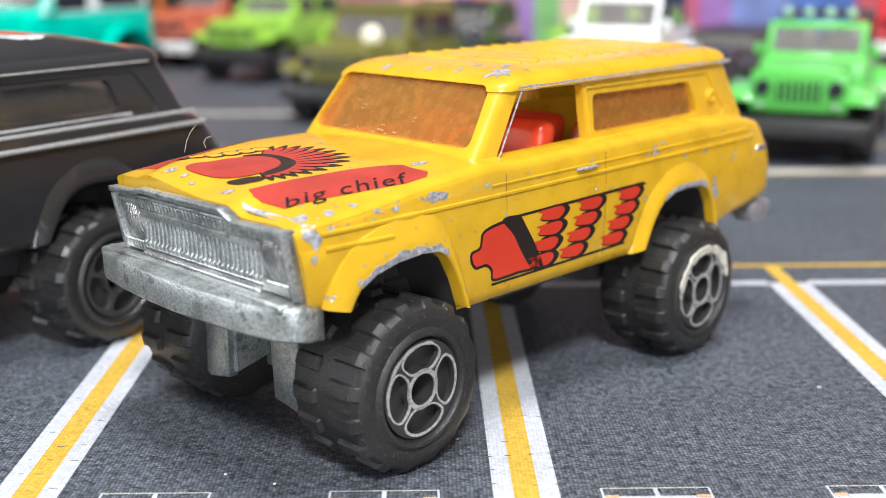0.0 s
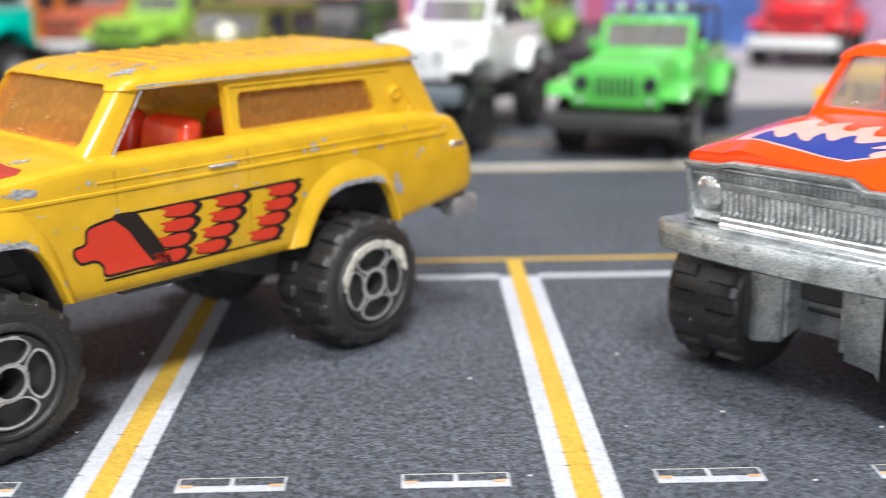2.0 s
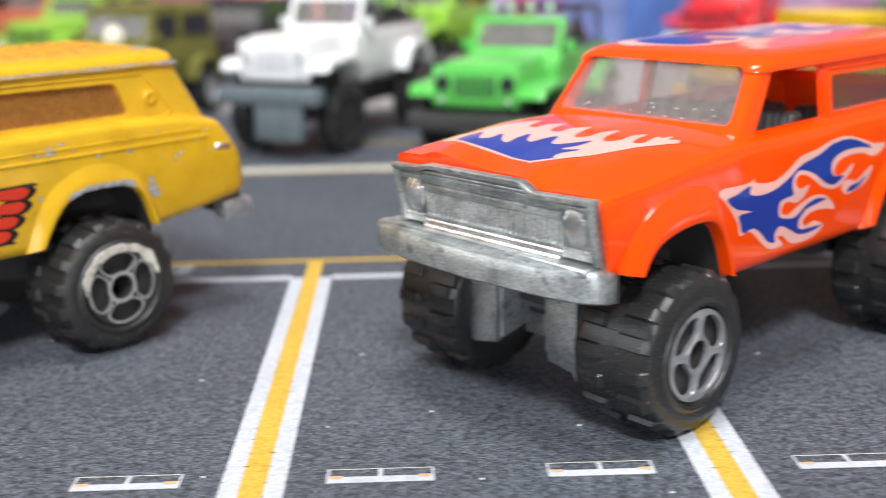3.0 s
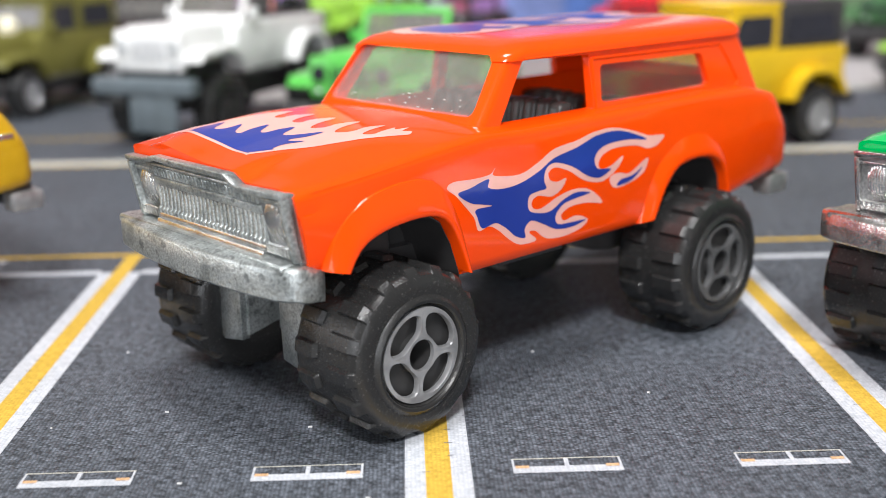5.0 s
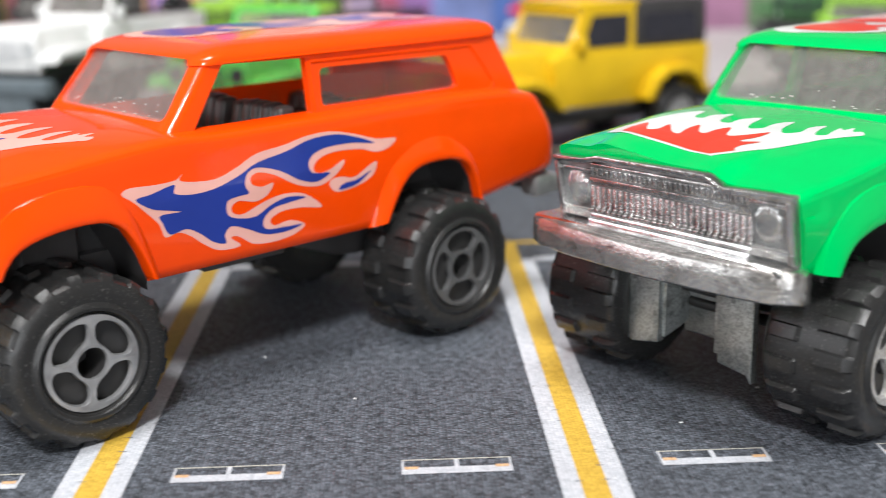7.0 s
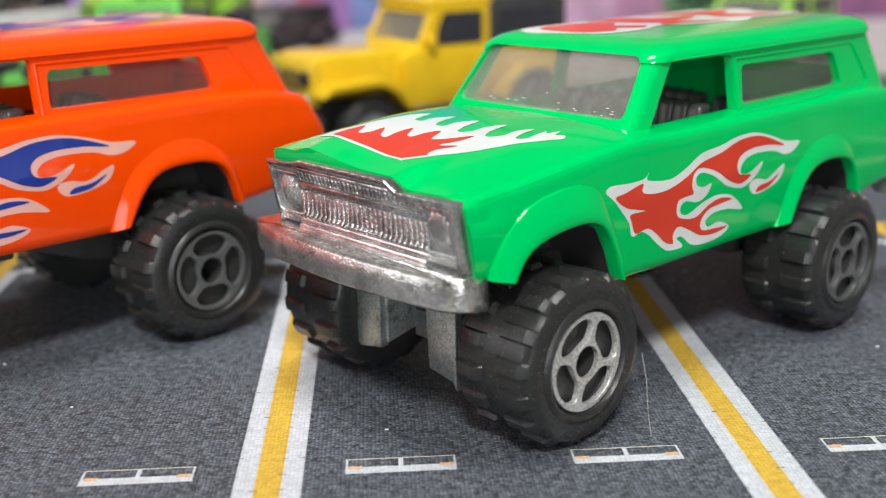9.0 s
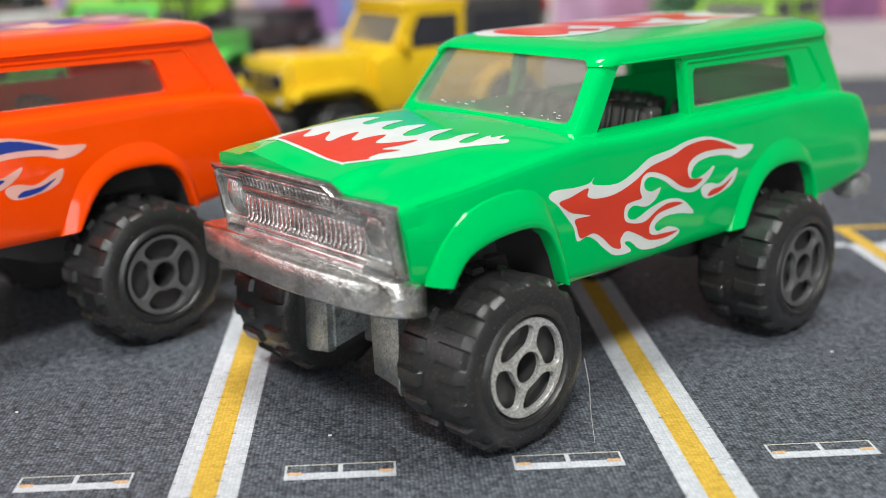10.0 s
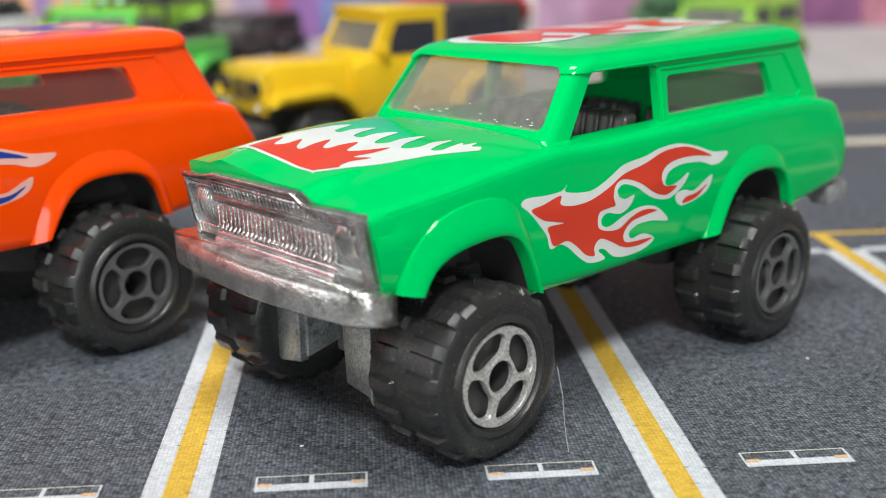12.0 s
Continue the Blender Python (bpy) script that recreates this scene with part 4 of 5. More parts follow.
def flame_prints(car, add_drop, edge, core, slip=(0, 0, 0, 0)):
    """slip: how far this car's side print lies back and up, and how much that grows along it."""
    def lay(nm, pts, mat, view, lift, steps=4):
        if view == "side":
            pts = [(x + slip[0] + slip[1] * (x - 0.66), z + slip[2] + slip[3] * (x - 0.66)) for x, z in pts]
        ob = decal(nm, rounded(pts, steps), BODY_BVH, mat, car, view, lift)
        ob.location.z = add_drop * CM
    lay("flame_border", FLAME_A + FLAME_B, edge, "side", 0.004)
    lay("flame_core", CORE_A + CORE_B, core, "side", 0.007)
    lay("flame_border", SPARK, edge, "side", 0.004)
    lay("flame_core", SPARK_CORE, core, "side", 0.007)
    lay("bonnet_flame_border", HOOD, edge, "top", 0.004)
    lay("bonnet_flame_core", HOOD_CORE, core, "top", 0.007)
    lay("roof_flame_border", ROOF, edge, "top", 0.004)
    for lobe in ROOF_CORES:
        lay("roof_flame_core", lobe, core, "top", 0.007)


yellow_wagon, yellow_add = build_wagon("toy_wagon", "worn yellow die-cast off-road wagon with amber windows on the mat", (-2.262, 10.33), 45.0, YELLOW, AMBER, RED_SEAT,
                                       DUSTY, RIM_DARK, RIM_DARK, ZINC, -0.06, (0.05, 0.1), ((0.15, 1.81, 0.805), (4.54, 1.95, 0.79)))
orange_wagon, orange_add = build_wagon("toy_wagon", "glossy orange die-cast off-road wagon with blue flame prints", (7.139, 10.608), 40.99, ORANGE, CLEAR, BLACK_SEAT,
                                       RUBBER, RIM_DULL, RIM_GREY, ZINC, -0.018, (0.7, 0.0), ((0.11, 1.84, 0.82), (4.52, 2.08, 0.82)))
green_wagon, green_add = build_wagon("toy_wagon", "glossy green die-cast off-road wagon with red flame prints", (14.32, 10.324), 38.86, GREEN, CLEAR, BLACK_SEAT,
                                     RUBBER, RIM_GLOSS_SILVER, RIM_GREY, BRIGHT_ZINC, -0.1, (0.5, 0.0), ((0.08, 1.94, 0.805), (4.43, 2.03, 0.8)))
black_wagon, black_add = build_wagon("toy_wagon", "black die-cast off-road wagon with a red and white roof print", (-8.7, 10.25), 54.5, BLACK, CLEAR, BLACK_SEAT,
                                     RUBBER, BLACK_PLASTIC, BLACK_PLASTIC, ZINC, -0.07, (0.2, 0.4))
flame_prints(orange_wagon, -0.018, PINK_PRINT, BLUE_PRINT)
flame_prints(green_wagon, -0.1, WHITE_PRINT, RED_PRINT, (0.02, -0.02, 0.012, -0.016))

# ---- wear and prints of the yellow wagon ----


def lay_yellow(nm, pts, mat, view="side", lift=0.006, steps=4, label=""):
    ob = decal(nm, rounded(pts, steps) if steps else pts, BODY_BVH, mat, yellow_wagon, view, lift * 0.55, label)
    ob.location.z = -0.06 * CM
    return ob


# side print: a plain red crest, a black band and three rows of feathers
CREST = [(1.42, 2.15), (1.22, 2.12), (1.13, 2.07), (1.11, 1.95), (1.0, 1.92), (0.985, 1.845), (1.02, 1.775), (1.08, 1.735), (1.21, 1.735), (1.28, 1.675), (1.31, 1.57), (1.5, 1.56), (1.7, 1.565), (1.98, 1.575),
         (1.95, 1.79), (1.76, 2.06), (1.64, 2.15)]


def inset(points, d):
    out, n = [], len(points)
    for i, p in enumerate(points):
        a, b = Vector(points[i - 1]), Vector(points[(i + 1) % n])
        t = (b - a).normalized()
        out.append(tuple(Vector(p) + Vector((-t.y, t.x)) * d))
    return out


lay_yellow("crest_outline", CREST, BLACK_PRINT)
lay_yellow("crest", inset(CREST, 0.03), RED_PRINT, "side", 0.011)
lay_yellow("band", [(1.42, 2.16), (1.66, 2.165), (1.76, 2.06), (1.86, 1.92), (1.95, 1.79), (2.07, 1.565), (1.9, 1.57), (1.7, 1.82), (1.59, 1.985)], BLACK_PRINT, "side", 0.014)
lay_yellow("print_edge", [(1.6, 2.17), (3.76, 2.185), (3.82, 2.15), (1.6, 2.145)], BLACK_PRINT, "side", 0.007, 0)
lay_yellow("print_edge", [(1.3, 1.55), (3.46, 1.56), (3.5, 1.535), (1.3, 1.525)], BLACK_PRINT, "side", 0.007, 0)
for top_x, slant in ((2.5, 0.06), (3.13, 0.105), (3.82, 0.1)):
    for i in range(4):
        z1 = 2.165 - 0.152 * i
        z0 = z1 - 0.157
        tip = top_x - slant * i - (0.04 if i == 0 else 0)
        black = [(tip - 0.34, z1), (tip - 0.1, z1 + 0.004), (tip, z1 - 0.05), (tip - 0.02, z0 + 0.05), (tip - 0.12, z0 - 0.004), (tip - 0.3, z0 + 0.01), (tip - 0.46, z0 + 0.05)]
        lay_yellow("feather_outline", black, BLACK_PRINT, "side", 0.006 + 0.001 * i)
        red = [(tip - 0.5, z1 - 0.02), (tip - 0.3, z1 - 0.012), (tip - 0.14, z1 - 0.016), (tip - 0.085, z1 - 0.06), (tip - 0.12, z0 + 0.045), (tip - 0.2, z0 + 0.018), (tip - 0.34, z0 + 0.03), (tip - 0.48, z0 + 0.06), (tip - 0.42, z0 + 0.1)]
        lay_yellow("feather", red, RED_PRINT, "side", 0.011 + 0.001 * i)

# bonnet print: a plain red medallion with a black band and a fan of feathers
FAN = ((-40, 0.64), (-29, 0.7), (-7, 0.755), (12, 0.8), (23, 0.85), (44, 0.88), (58, 0.84), (71, 0.74), (90, 0.62), (114, 0.57))
for k in range(15):
    turn = -40 + 11 * k
    a = radians(turn)
    c, n = Vector((-0.2, -0.02)), Vector((math.cos(a), math.sin(a)))
    s = Vector((-n.y, n.x))
    r0, r1 = 0.22, lerp_table(FAN, turn)
    lay_yellow("fan_feather_edge", [tuple(c + n * r0 - s * 0.03), tuple(c + n * (r1 - 0.2) - s * 0.056), tuple(c + n * r1), tuple(c + n * (r1 - 0.2) + s * 0.056), tuple(c + n * r0 + s * 0.03)], BLACK_PRINT, "top", 0.006, 3)
    lay_yellow("fan_feather", [tuple(c + n * r0 - s * 0.022), tuple(c + n * (r1 - 0.2) - s * 0.038), tuple(c + n * (r1 - 0.13)), tuple(c + n * (r1 - 0.2) + s * 0.038), tuple(c + n * r0 + s * 0.022)], HOOD_RED, "top", 0.011, 3)
for x, y, r in ((0.13, -0.42, 0.085), (0.0, -0.47, 0.085), (-0.14, -0.53, 0.085), (-0.29, -0.6, 0.085), (-0.42, -0.7, 0.08), (-0.52, -0.76, 0.06)):
    for grow, mat, lift in ((1.0, BLACK_PRINT, 0.006), (0.72, GOLD_PRINT if x > -0.5 else BLACK_PRINT, 0.011)):
        lay_yellow("bead", [(x + r * grow * (1.1 * math.cos(q) + 0.35 * math.sin(q)), y + r * grow * 1.25 * math.sin(q)) for q in [j * math.pi / 4 for j in range(8)]], mat, "top", lift, 2)
lay_yellow("medallion_band", [(-0.14, -0.36), (0.03, -0.26), (0.1, -0.02), (0.07, 0.2), (-0.06, 0.31), (-0.24, 0.34), (-0.4, 0.3), (-0.3, 0.22), (-0.1, 0.18), (0.0, 0.02), (-0.04, -0.16)], BLACK_PRINT, "top", 0.015)
FACE = [(-0.7, -0.42), (-0.7, -0.2), (-0.65, -0.02), (-0.53, 0.11), (-0.37, 0.18), (-0.19, 0.18), (-0.05, 0.08), (-0.02, -0.09), (-0.11, -0.25), (-0.28, -0.36), (-0.45, -0.4), (-0.6, -0.46)]
lay_yellow("medallion_outline", FACE, BLACK_PRINT, "top", 0.0155)
lay_yellow("medallion", inset(FACE, 0.026), HOOD_RED, "top", 0.017)
lay_yellow("tassel", [(-0.7, 0.2), (-0.66, 0.14), (-0.57, 0.17), (-0.5, 0.2), (-0.42, 0.28), (-0.42, 0.38), (-0.5, 0.4), (-0.58, 0.36), (-0.66, 0.32)], BLACK_PRINT, "top", 0.013, 2)
lay_yellow("lettered_band", [(-0.7, 0.5), (-0.3, 0.63), (0.2, 0.84), (0.57, 1.02), (0.63, 1.06), (0.64, 1.16), (0.7, 1.32), (0.6, 1.4), (0.36, 1.39), (-0.2, 1.24), (-0.76, 1.08), (-0.77, 0.66)], HOOD_RED, "top", 0.008, 0)
lay_yellow("plain_band", [(-0.83, -0.72), (-0.83, -1.08), (0.4, -1.08), (0.6, -0.98), (0.2, -0.9), (-0.4, -0.82)], HOOD_RED, "top", 0.008, 0)


def lettering(text, x, y, size, turn):
    """Words printed on the bonnet, laid down to its curve."""
    curve = bpy.data.curves.new("lettering", "FONT")
    curve.body, curve.size, curve.space_character = text, size, 1.1
    curve.resolution_u = 3
    tmp = new("lettering", curve)
    bpy.context.view_layer.update()
    me = bpy.data.meshes.new_from_object(tmp.evaluated_get(bpy.context.evaluated_depsgraph_get()))
    bpy.data.objects.remove(tmp)
    bpy.data.curves.remove(curve)
    bm = bmesh.new()
    bm.from_mesh(me)
    bpy.data.meshes.remove(me)
    for v in bm.verts:
        u, w = v.co.x, v.co.y
        px, py = x + u * math.cos(turn) + w * 0.6, y + u * math.sin(turn) - w * 0.8
        hit, nrm, *_ = BODY_BVH.ray_cast(Vector((px, py, 6)), Vector((0, 0, -1)))
        v.co = hit + Vector((0, 0, 0.01))
    return part("lettering", bm, BLACK_PRINT, yellow_wagon, "black print reading big chief", 60, False)


lettering("big chief", -0.77, 1.085, 0.315, 0.265).location.z = -0.06 * CM


def chip(x, v, size, view="side", long=1.0, seed=0):
    """A patch of bare metal where the paint has broken away."""
    rng = random.Random(seed)
    pts = []
    for k in range(19):
        a = 2 * math.pi * k / 19
        r = size * rng.uniform(0.45, 1.25)
        pts.append((x + r * long * math.cos(a), v + r * math.sin(a) / long ** 0.5))
    lay_yellow("paint_chip", pts, CHIP, view, 0.007, 0)


SIDE_CHIPS = ((0.55, 2.52, 0.075, 1.9), (-0.15, 2.5, 0.03, 1.6), (0.06, 2.49, 0.035, 1.5), (-0.65, 2.42, 0.05, 1.1), (-0.84, 2.42, 0.12, 0.85), (-0.83, 2.2, 0.04, 0.8),
              (1.22, 2.52, 0.03, 0.8), (3.99, 2.5, 0.075, 1.2), (4.15, 2.56, 0.03, 1.6), (3.86, 2.47, 0.03, 1.0), (4.3, 2.48, 0.02, 1.2), (2.85, 2.49, 0.03, 2.2), (4.6, 2.36, 0.03, 1.4), (-0.7, 1.86, 0.03, 1.5), (0.85, 1.62, 0.025, 0.6),
              (5.29, 1.84, 0.1, 0.75), (5.26, 1.98, 0.05, 0.8), (5.62, 2.18, 0.03, 0.7), (5.7, 2.24, 0.03, 1.8), (1.48, 2.2, 0.03, 0.7), (-0.45, 1.95, 0.03, 0.8), (3.82, 1.98, 0.035, 1.0), (2.9, 2.23, 0.02, 1.0), (5.0, 2.36, 0.03, 2.0))
for i, (x, z, size, long) in enumerate(SIDE_CHIPS):
    chip(x, z, size, "side", long, i)
TOP_CHIPS = ((2.02, 1.02, 0.13, 1.2), (2.3, 0.86, 0.06, 1.6), (1.9, -0.5, 0.06, 1.3), (2.2, 0.55, 0.05, 1.5), (1.95, 0.1, 0.04, 1.4), (1.98, 0.5, 0.04, 1.8), (2.3, 1.12, 0.03, 1.2), (5.65, 0.95, 0.1, 1.6), (3.6, 0.4, 0.03, 1.0), (-0.84, -0.5, 0.05, 1.2), (-0.82, -0.3, 0.035, 1.4),
             (-0.82, 0.36, 0.06, 1.0), (-0.88, -0.1, 0.035, 1.0), (0.78, 1.12, 0.06, 1.8), (-0.3, 1.42, 0.04, 1.0), (-0.8, 1.33, 0.08, 1.0), (-0.55, 1.4, 0.06, 1.0), (0.7, -0.2, 0.025, 1.0))
for i, (x, y, size, long) in enumerate(TOP_CHIPS):
    chip(x, y, size, "top", long, 50 + i)

rng = random.Random(7)
for i in range(34):
    chip(rng.uniform(-0.85, 1.4), 2.42 + rng.choice((0.1, 0.02, -0.3, -0.12)) + rng.uniform(-0.05, 0.05), rng.uniform(0.007, 0.017), "side", rng.uniform(0.7, 1.6), 100 + i)
for i in range(26):
    chip(rng.uniform(-0.86, 1.1), rng.choice((1.36, 1.3, 0.75, -0.1)) + rng.uniform(-0.08, 0.08), rng.uniform(0.007, 0.016), "top", rng.uniform(0.7, 1.6), 140 + i)
for i in range(22):
    chip(rng.uniform(1.6, 6.2), rng.choice((2.52, 2.4, 2.22)) + rng.uniform(-0.04, 0.04), rng.uniform(0.007, 0.02), "side", rng.uniform(0.7, 2.2), 170 + i)

# pale scuffs on the yellow windscreen; painted reflections low on the other two
SCUFF = plain("pale_scuff", (0.55, 0.4, 0.2), 0.5)
GLINT = plain("painted_screen_glint", (0.62, 0.6, 0.57), 0.35)
for add_to, mat in ((yellow_add, SCUFF), (orange_add, GLINT), (green_add, GLINT)):
    for i in range(16):
        y, z, wide = rng.uniform(-1.0, 1.0), 2.82 + rng.random() ** 2 * (0.3 if mat is SCUFF else 0.14), rng.uniform(0.008, 0.03)
        mark = box(0, 0.006, y - wide, y + wide, z - 0.003, z + 0.003)
        for v in mark.verts:
            v.co.x += screen_x(v.co.z) + 0.02
        add_to("scuff", mark, mat)

# worn metal along the gutter, the arch lip and the door pillar; pressed lines
gutter = []
for i in range(41):
    x = 1.98 + 3.95 * i / 40
    w = 0.016 + 0.012 * (noise.noise(Vector((x * 3, 0, 4))) + 0.3)
    gutter.append([(x, 1.296, 3.327 - w), (x, 1.301, 3.327 - w), (x, 1.3, 3.327 + w), (x, 1.285, 3.327 + w)])
yellow_add("gutter_wear", loft(gutter), CHIP, "grey worn metal along the roof gutter")
for path, n0, n1 in ((ARCH_F, 1, 7), (ARCH_R, 2, 7)):
    pts = path[n0:n1]
    fine = [tuple(Vector(a).lerp(Vector(b), t)) for a, b in zip(pts, pts[1:]) for t in (0, 0.25, 0.5, 0.75)]
    rings = []
    for x, z in fine:
        w = 0.02 + 0.1 * abs(noise.noise(Vector((x * 6, z * 6, 2))))
        top = 1.663 if n0 == 1 else 1.643
        rings.append([(x, top, z - 0.012), (x, top + 0.004, z + 0.01), (x, top + 0.005, z + 0.02 + w), (x, top - 0.002, z + 0.02 + w)])
    yellow_add("arch_wear", loft(rings), CHIP, "grey worn metal on the arch lip")
pillar = [[(1.585 + 0.44 * t, 1.36 - 0.1 * t, 2.69 + 0.61 * t), (1.605 + 0.44 * t, 1.365 - 0.1 * t, 2.69 + 0.61 * t), (1.605 + 0.44 * t, 1.34 - 0.1 * t, 2.69 + 0.61 * t)] for t in [k / 8 for k in range(9)]]
yellow_add("pillar_wear", loft(pillar), CHIP)
for i in range(12):
    x = 2.5 + 0.28 * i
    yellow_add("roof_rib", prism([(x - 0.05, 3.47), (x, 3.531 - 0.001 * abs(i - 4)), (x + 0.05, 3.47)], -0.85, 0.85), YELLOW)


def crease(points, r, mat, holder):
    """A raised pressed line along the flank."""
    rings = []
    for x, z in points:
        hit, nrm, *_ = BODY_BVH.ray_cast(Vector((x, 4, z)), Vector((0, -1, 0)))
        rings.append([(x, hit.y - 0.02, z - r), (x, hit.y + r * 0.55, z - r * 0.4), (x, hit.y + r * 0.55, z + r * 0.4), (x, hit.y - 0.02, z + r)])
    return holder("pressed_line", loft(rings), mat)


crease([(-0.75 + 0.1 * i, 2.4) for i in range(70)], 0.03, YELLOW, yellow_add)
crease([(-0.72 + 0.1 * i, 2.27) for i in range(8)], 0.028, YELLOW, yellow_add)
crease([(1.3 + 0.1 * i, 2.5) for i in range(48)], 0.02, YELLOW, yellow_add)
yellow_add("door_handle", box(2.58, 2.92, 1.56, 1.605, 2.46, 2.49, 0.008, 1), CHIP, "grey worn door handle")
yellow_add("filler_cap", lathe([(0.0, 1.315), (0.035, 1.315), (0.045, 1.335), (0.075, 1.335), (0.09, 1.32), (0.092, 1.2)], 22, 5.5, 2.93), YELLOW)
yellow_add("marker_lamp", box(6.22, 6.46, 1.5, 1.592, 2.2, 2.27, 0.012, 1), LAMP_METAL)

# flaking pale paint round the rear rim
FLAKE = plain("flaking_pale_paint", (0.72, 0.68, 0.58), 0.6, 0.0, 0.6, 2600, 0.5)
for rear in [o for o in yellow_wagon.children if o.name.startswith("wheel") and "well" not in o.name and o.location.x < -0.03 and o.location.y > 0]:
    flakes = []
    for i in range(60):
        q = 0.25 + 3.0 * i / 59
        n0, n1 = noise.noise(Vector((q * 3, 1, 0))), noise.noise(Vector((q * 4, 5, 0)))
        w = max(0.012, 0.05 + 0.06 * n0) * min(1.0, i / 4, (59 - i) / 4 + 0.05)
        c = 0.475 + 0.014 * n1
        flakes.append([(r * math.cos(q - 0.1), y, r * math.sin(q - 0.1)) for r, y in ((c - w * 0.9, -0.03), (c - w * 0.8, 0.012), (c + w, 0.024), (c + w * 1.1, -0.02))])
    flake = new("paint_residue", finish("paint_residue", loft(flakes), FLAKE, (-CM, CM, CM)))
    flake.parent = rear
    flake.matrix_local = Matrix.Rotation(-0.1, 4, "Y")

# dark groove at the door edge
for seam_x in (1.5, 3.08):
    rings = []
    for z in (1.5, 1.8, 2.1, 2.3, 2.5, 2.6):
        hit, *_ = BODY_BVH.ray_cast(Vector((seam_x, 4, z)), Vector((0, -1, 0)))
        rings.append([(seam_x - 0.007, hit.y - 0.01, z), (seam_x, hit.y + 0.003, z), (seam_x + 0.007, hit.y - 0.01, z)])
    yellow_add("door_seam", loft(rings), BLACK_PRINT)

# black wagon: mouldings in silver for their gloss highlights, and the roof print
for y, z, r, x0, x1 in ((1.37, 2.7, 0.035, 1.5, 5.3), (1.52, 2.66, 0.035, 1.3, 6.2), (1.59, 2.51, 0.04, 1.0, 6.3)):
    moulding = loft([[(x0 + (x1 - x0) * i / 40, y + r * math.cos(a), z + 0.8 * r * math.sin(a)) for a in [k * math.pi / 4 for k in range(8)]] for i in range(41)])
    black_add("side_moulding", moulding, RIM_GLOSS_SILVER, "worn bright moulding along the flank")
crown = [plan_ring(2.0 + 2.6 * q, 5.85 - 2.6 * q, 1.2 - 0.75 * q ** 1.5, 3.42 + 0.34 * (1 - (1 - q) ** 2.4), 0.3) for q in (0, 0.06, 0.14, 0.25, 0.4, 0.6)]
black_add("raised_roof", loft(crown), BLACK)
CROWN_BVH = BVHTree.FromBMesh(loft(crown))
for nm, grow, mt, lift in (("roof_print_border", 1.0, WHITE_PRINT, 0.01), ("roof_print_core", 0.8, RED_PRINT, 0.016)):
    decal(nm, rounded([(4.0 + (x - 3.8) * 0.75 * grow, y * 1.1 * grow + 0.32) for x, y in ROOF], 4), CROWN_BVH, mt, black_wagon, "top", lift).location.z = -0.07 * CM

# ---- the row of toy off-roaders behind ----
JEEP_TYRE, JEEP_RIM = {}, {}


def jeep_wheel(car, x, side, z, r, w, out, rim_mat):
    key = round(r * 100)
    if key not in JEEP_TYRE:
        bm = tyre_bmesh()
        for v in bm.verts:
            v.co = Vector((v.co.x * r / 0.81, v.co.y * w / 0.98, v.co.z * r / 0.81))
        JEEP_TYRE[key] = finish("wheel", bm, RUBBER, (-CM, CM, CM), 30)
    if (key, rim_mat.name) not in JEEP_RIM:
        rings = []
        for k in range(60):
            a = 2 * math.pi * k / 60
            deep = 0.055 * max(0.0, min(1.0, 1.3 - 2.2 * abs((k % 12) / 12 - 0.5) * 1.6))
            rings.append([(q * r * math.cos(a), y - deep * share, q * r * math.sin(a)) for q, y, share in ((0.02, -0.03, 0), (0.14, -0.03, 0), (0.17, -0.045, 0.3), (0.22, -0.045, 1), (0.44, -0.045, 1), (0.5, -0.035, 0.2), (0.58, -0.02, 0), (0.58, -0.2, 0))])
        bm = loft(rings + rings[:1], False, False)
        bmesh.ops.remove_doubles(bm, verts=bm.verts, dist=1e-5)
        JEEP_RIM[(key, rim_mat.name)] = finish("rim", bm, rim_mat, (-CM, CM, CM), 30)
    wheel = new("wheel", JEEP_TYRE[key])
    wheel.parent = car
    flip = Matrix.Identity(4) if side > 0 else Matrix.Rotation(math.pi, 4, "Z")
    wheel.matrix_local = Matrix.Translation((-x * CM, side * out * CM, z * CM)) @ flip
    rim = new("rim", JEEP_RIM[(key, rim_mat.name)])
    rim.parent = wheel
    return wheel


